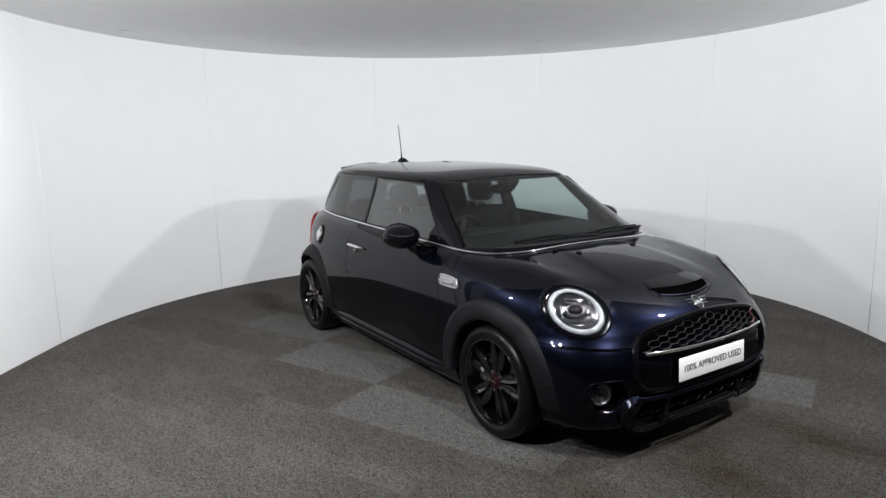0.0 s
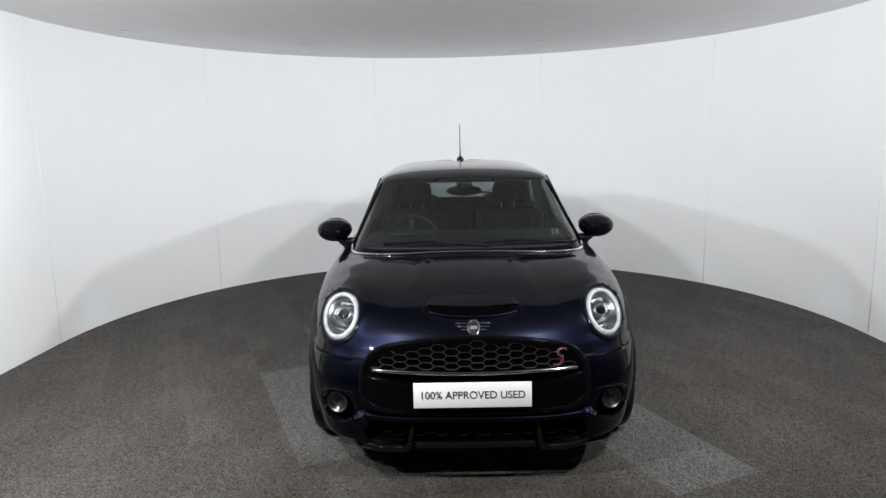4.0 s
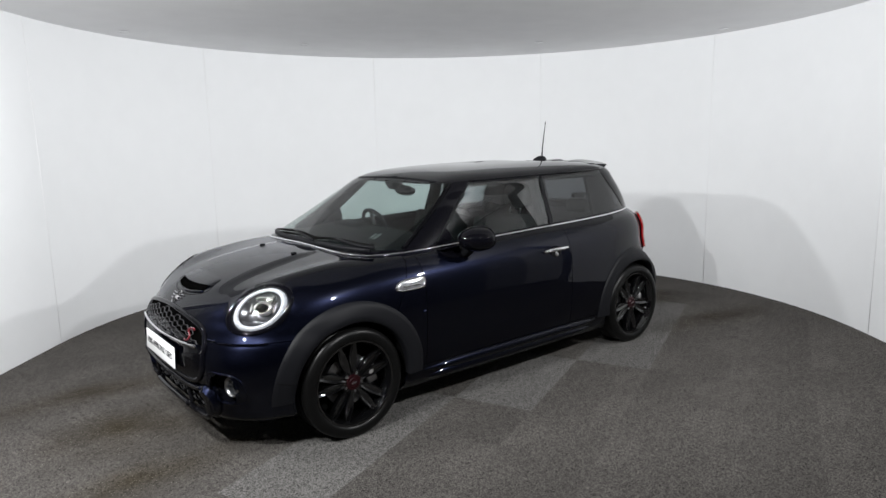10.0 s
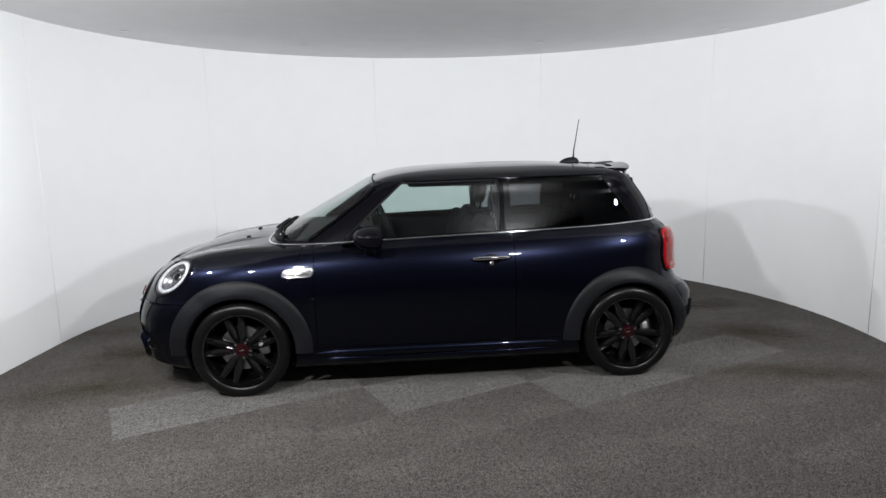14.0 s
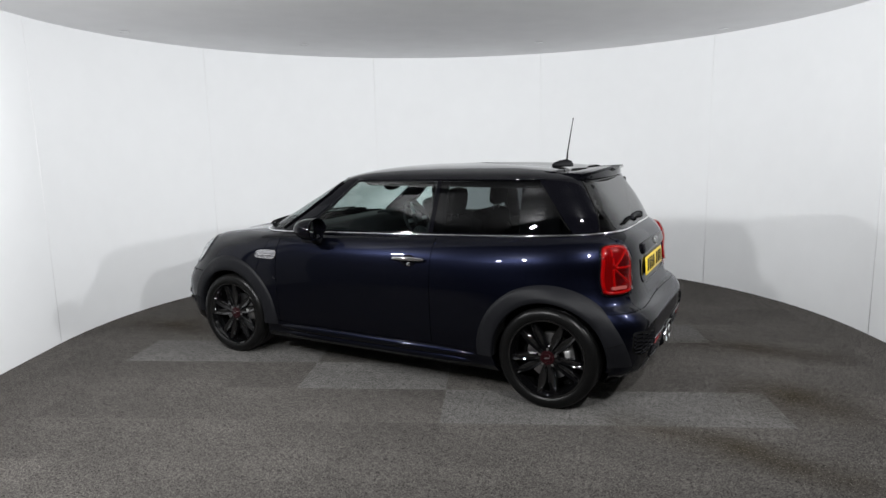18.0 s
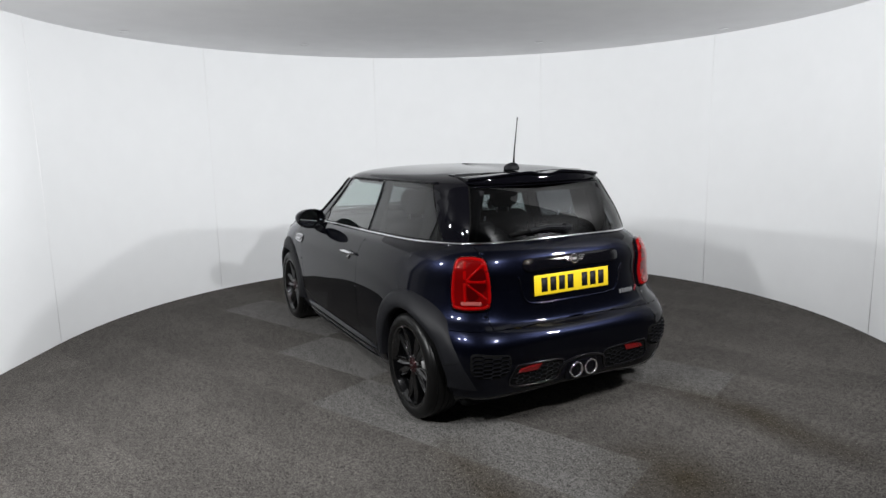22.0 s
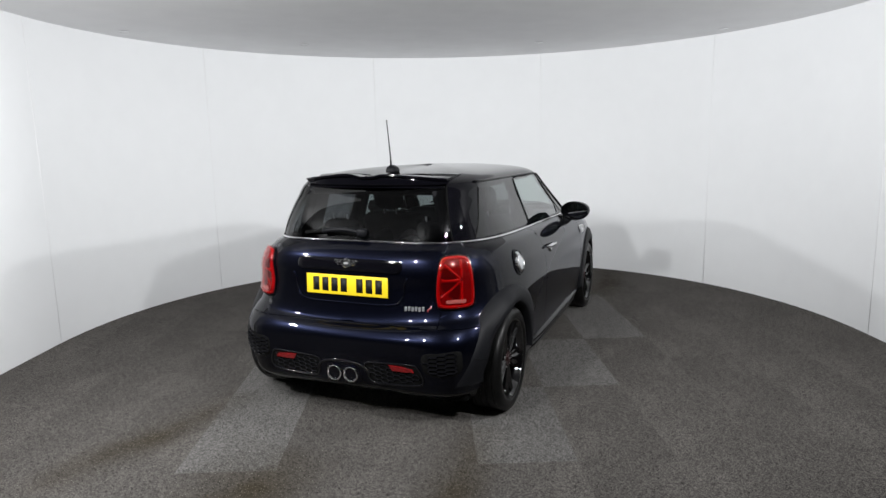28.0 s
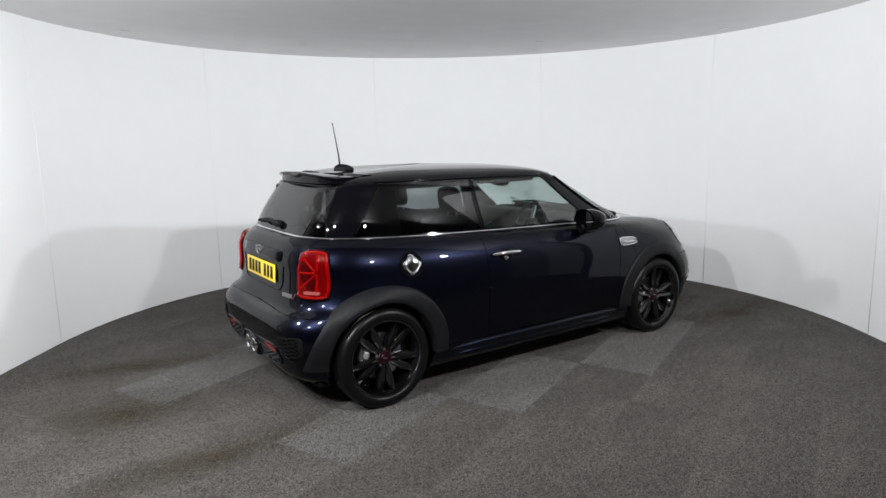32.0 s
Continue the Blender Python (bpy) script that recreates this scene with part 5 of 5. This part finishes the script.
TRIMGREY = mat("cabin_plastic", (0.007, 0.007, 0.008), 0.6, 0, 0, 0.15, 80, 0.1, 300, 0.15)


def tub():
    bm = box(2.3, 1.36, 0.62, pose(-0.30, 0, 0.62))
    bmesh.ops.delete(bm, geom=[f for f in bm.faces if f.calc_center_median().z > 0.9], context="FACES")
    part("cabin_tub", bm, TRIMGREY, CAR, "", smooth=False)


tub()
dash = box(0.52, 1.30, 0.26, pose(0.68, 0, 0.845, 0, 6), 0.07, 4)
part("dashboard", dash, TRIMGREY, CAR, "dark dashboard")
part("instrument_hood", box(0.16, 0.32, 0.07, pose(0.52, -0.35, 0.975), 0.03, 3), TRIMGREY, CAR)
ring_bm = revolve([(0.165 + 0.015 * math.cos(a), 0.015 * math.sin(a)) for a in np.linspace(0, 2 * math.pi, 10, endpoint=False)], 48, True)
wheel_m = pose(0.30, -0.36, 0.925) @ pose(0, 0, 0, 0, 0, 90) @ pose(0, 0, 0, 24, 0, 0)
steer = new("steering_wheel")
steer.parent = CAR
steer.matrix_basis = wheel_m
part("rim", ring_bm, TRIMGREY, steer, "black leather rim")
part("hub", box(0.12, 0.05, 0.10, None, 0.02, 3), TRIMGREY, steer)
for a in (0, 180, 270):
    part("spoke", bar((0.04, 0.0, 0), (0.16, 0.01, 0), 0.035, 0.03, 0.015, 0.012), STEEL, steer).matrix_basis = pose(0, 0, 0, 0, a)


def pillow(sx, sy, sz, m):
    """A cushion with rounded corners and full sides."""
    bm = bmesh.new()
    bmesh.ops.create_uvsphere(bm, u_segments=28, v_segments=18, radius=1)
    for v in bm.verts:
        v.co = Vector(math.copysign(abs(c) ** 0.62, c) * s / 2 for c, s in zip(v.co, (sx, sy, sz)))
    bmesh.ops.transform(bm, matrix=m, verts=bm.verts)
    return bm


def seat(x, y, rear=False):
    one = new("front_seat" if not rear else "rear_seat")
    one.parent = CAR
    one.matrix_basis = pose(x, y, 0.0)
    w = 0.48 if not rear else 0.52
    part("cushion", box(0.52, w, 0.16, pose(0.0, 0, 0.50, 0, -6), 0.05, 4), CLOTH, one)
    part("backrest", box(0.15, w, 0.56 if not rear else 0.5, pose(-0.30, 0, 0.77 if not rear else 0.74, 0, -16), 0.055, 4), CLOTH, one)
    part("headrest", pillow(0.085, 0.235, 0.185 if not rear else 0.13, pose(-0.425 if not rear else -0.40, 0, 1.165 if not rear else 1.03, 0, -10)), CLOTH, one)
    for s in (1, -1):
        part("bolster", box(0.18, 0.08, 0.46, pose(-0.25, s * w * 0.46, 0.78, 0, -16), 0.035, 3), CLOTH, one)
        part("headrest_post", tube([(-0.40, s * 0.05, 1.04), (-0.42, s * 0.05, 1.12)], 0.006, 6), STEEL, one)


for y in (0.36, -0.36):
    seat(-0.02, y)
    seat(-0.78, y * 0.9, True)
inner_mirror = new("inner_mirror")
inner_mirror.parent = CAR
bm = bmesh.new()
bmesh.ops.create_uvsphere(bm, u_segments=28, v_segments=14, radius=1, matrix=Matrix.Diagonal((0.025, 0.12, 0.036, 1)))
part("shell", bm, PIANO, inner_mirror)
part("stem", tube([(0.02, 0, 0.03), (0.07, 0, 0.075)], 0.012, 8), PIANO, inner_mirror)
part("sensor_box", box(0.09, 0.10, 0.07, pose(0.09, 0, 0.06, 0, 30), 0.02), TRIMGREY, inner_mirror)
inner_mirror.matrix_basis = pose(0.30, 0, 1.235)
for s in (1, -1):
    bm = box(0.10, 0.03, 0.40, pose(-0.45, 0.615 * s, 1.13, 17 * s, 0, 0), 0.012)
    part("b_pillar_lining", bm, LINER, CAR)
    bm = box(0.26, 0.03, 0.33, pose(-1.12, 0.565 * s, 1.13, 17 * s, 0, 3 * s), 0.012)
    part("c_pillar_lining", bm, LINER, CAR)
    bm = box(0.26, 0.03, 0.34, pose(-1.30, 0.50 * s, 1.13, 16 * s, 0, 24 * s), 0.012)
    part("rear_pillar_lining", bm, LINER, CAR)
    part("roof_rail_lining", box(1.30, 0.05, 0.05, pose(-0.48, 0.533 * s, 1.30), 0.02), LINER, CAR)
    part("belt", box(0.004, 0.05, 0.45, pose(-0.40, 0.60 * s, 1.07, 12 * s, 6), 0.001), TRIMGREY, CAR)
part("roof_lining", box(1.16, 0.82, 0.012, pose(-0.48, 0, 1.328), 0.004), LINER, CAR)
part("tailgate_lining", box(0.05, 0.94, 0.075, pose(-1.305, 0, 1.300, 0, 20), 0.015), LINER, CAR)
part("parcel_shelf", box(0.40, 1.1, 0.02, pose(-1.33, 0, 0.95), 0.006), LINER, CAR)


# everything of the car hangs on its empty, which stands on the turntable's axis
for ob in CAR.children:
    ob.matrix_basis = pose(-AXIS[0], -AXIS[1], 0) @ ob.matrix_basis


def motions():
    rows = []
    for t, turn in ((0, -56.0), (2, -72.8), (4, -89.7), (6, -106.6), (8, -123.4), (10, -140.2), (12, -156.9), (14, -173.7), (16, -190.5), (18, -207.3), (20, -224.2), (22, -241.0), (24, -257.8), (26, -274.6), (28, -291.3), (30, -308.0), (32, -324.6)):
        rows.append((float(t), pose(0, 0, 0, 0, 0, turn)))
    walk(CAR, rows)
    walk(TABLE, rows)


motions()
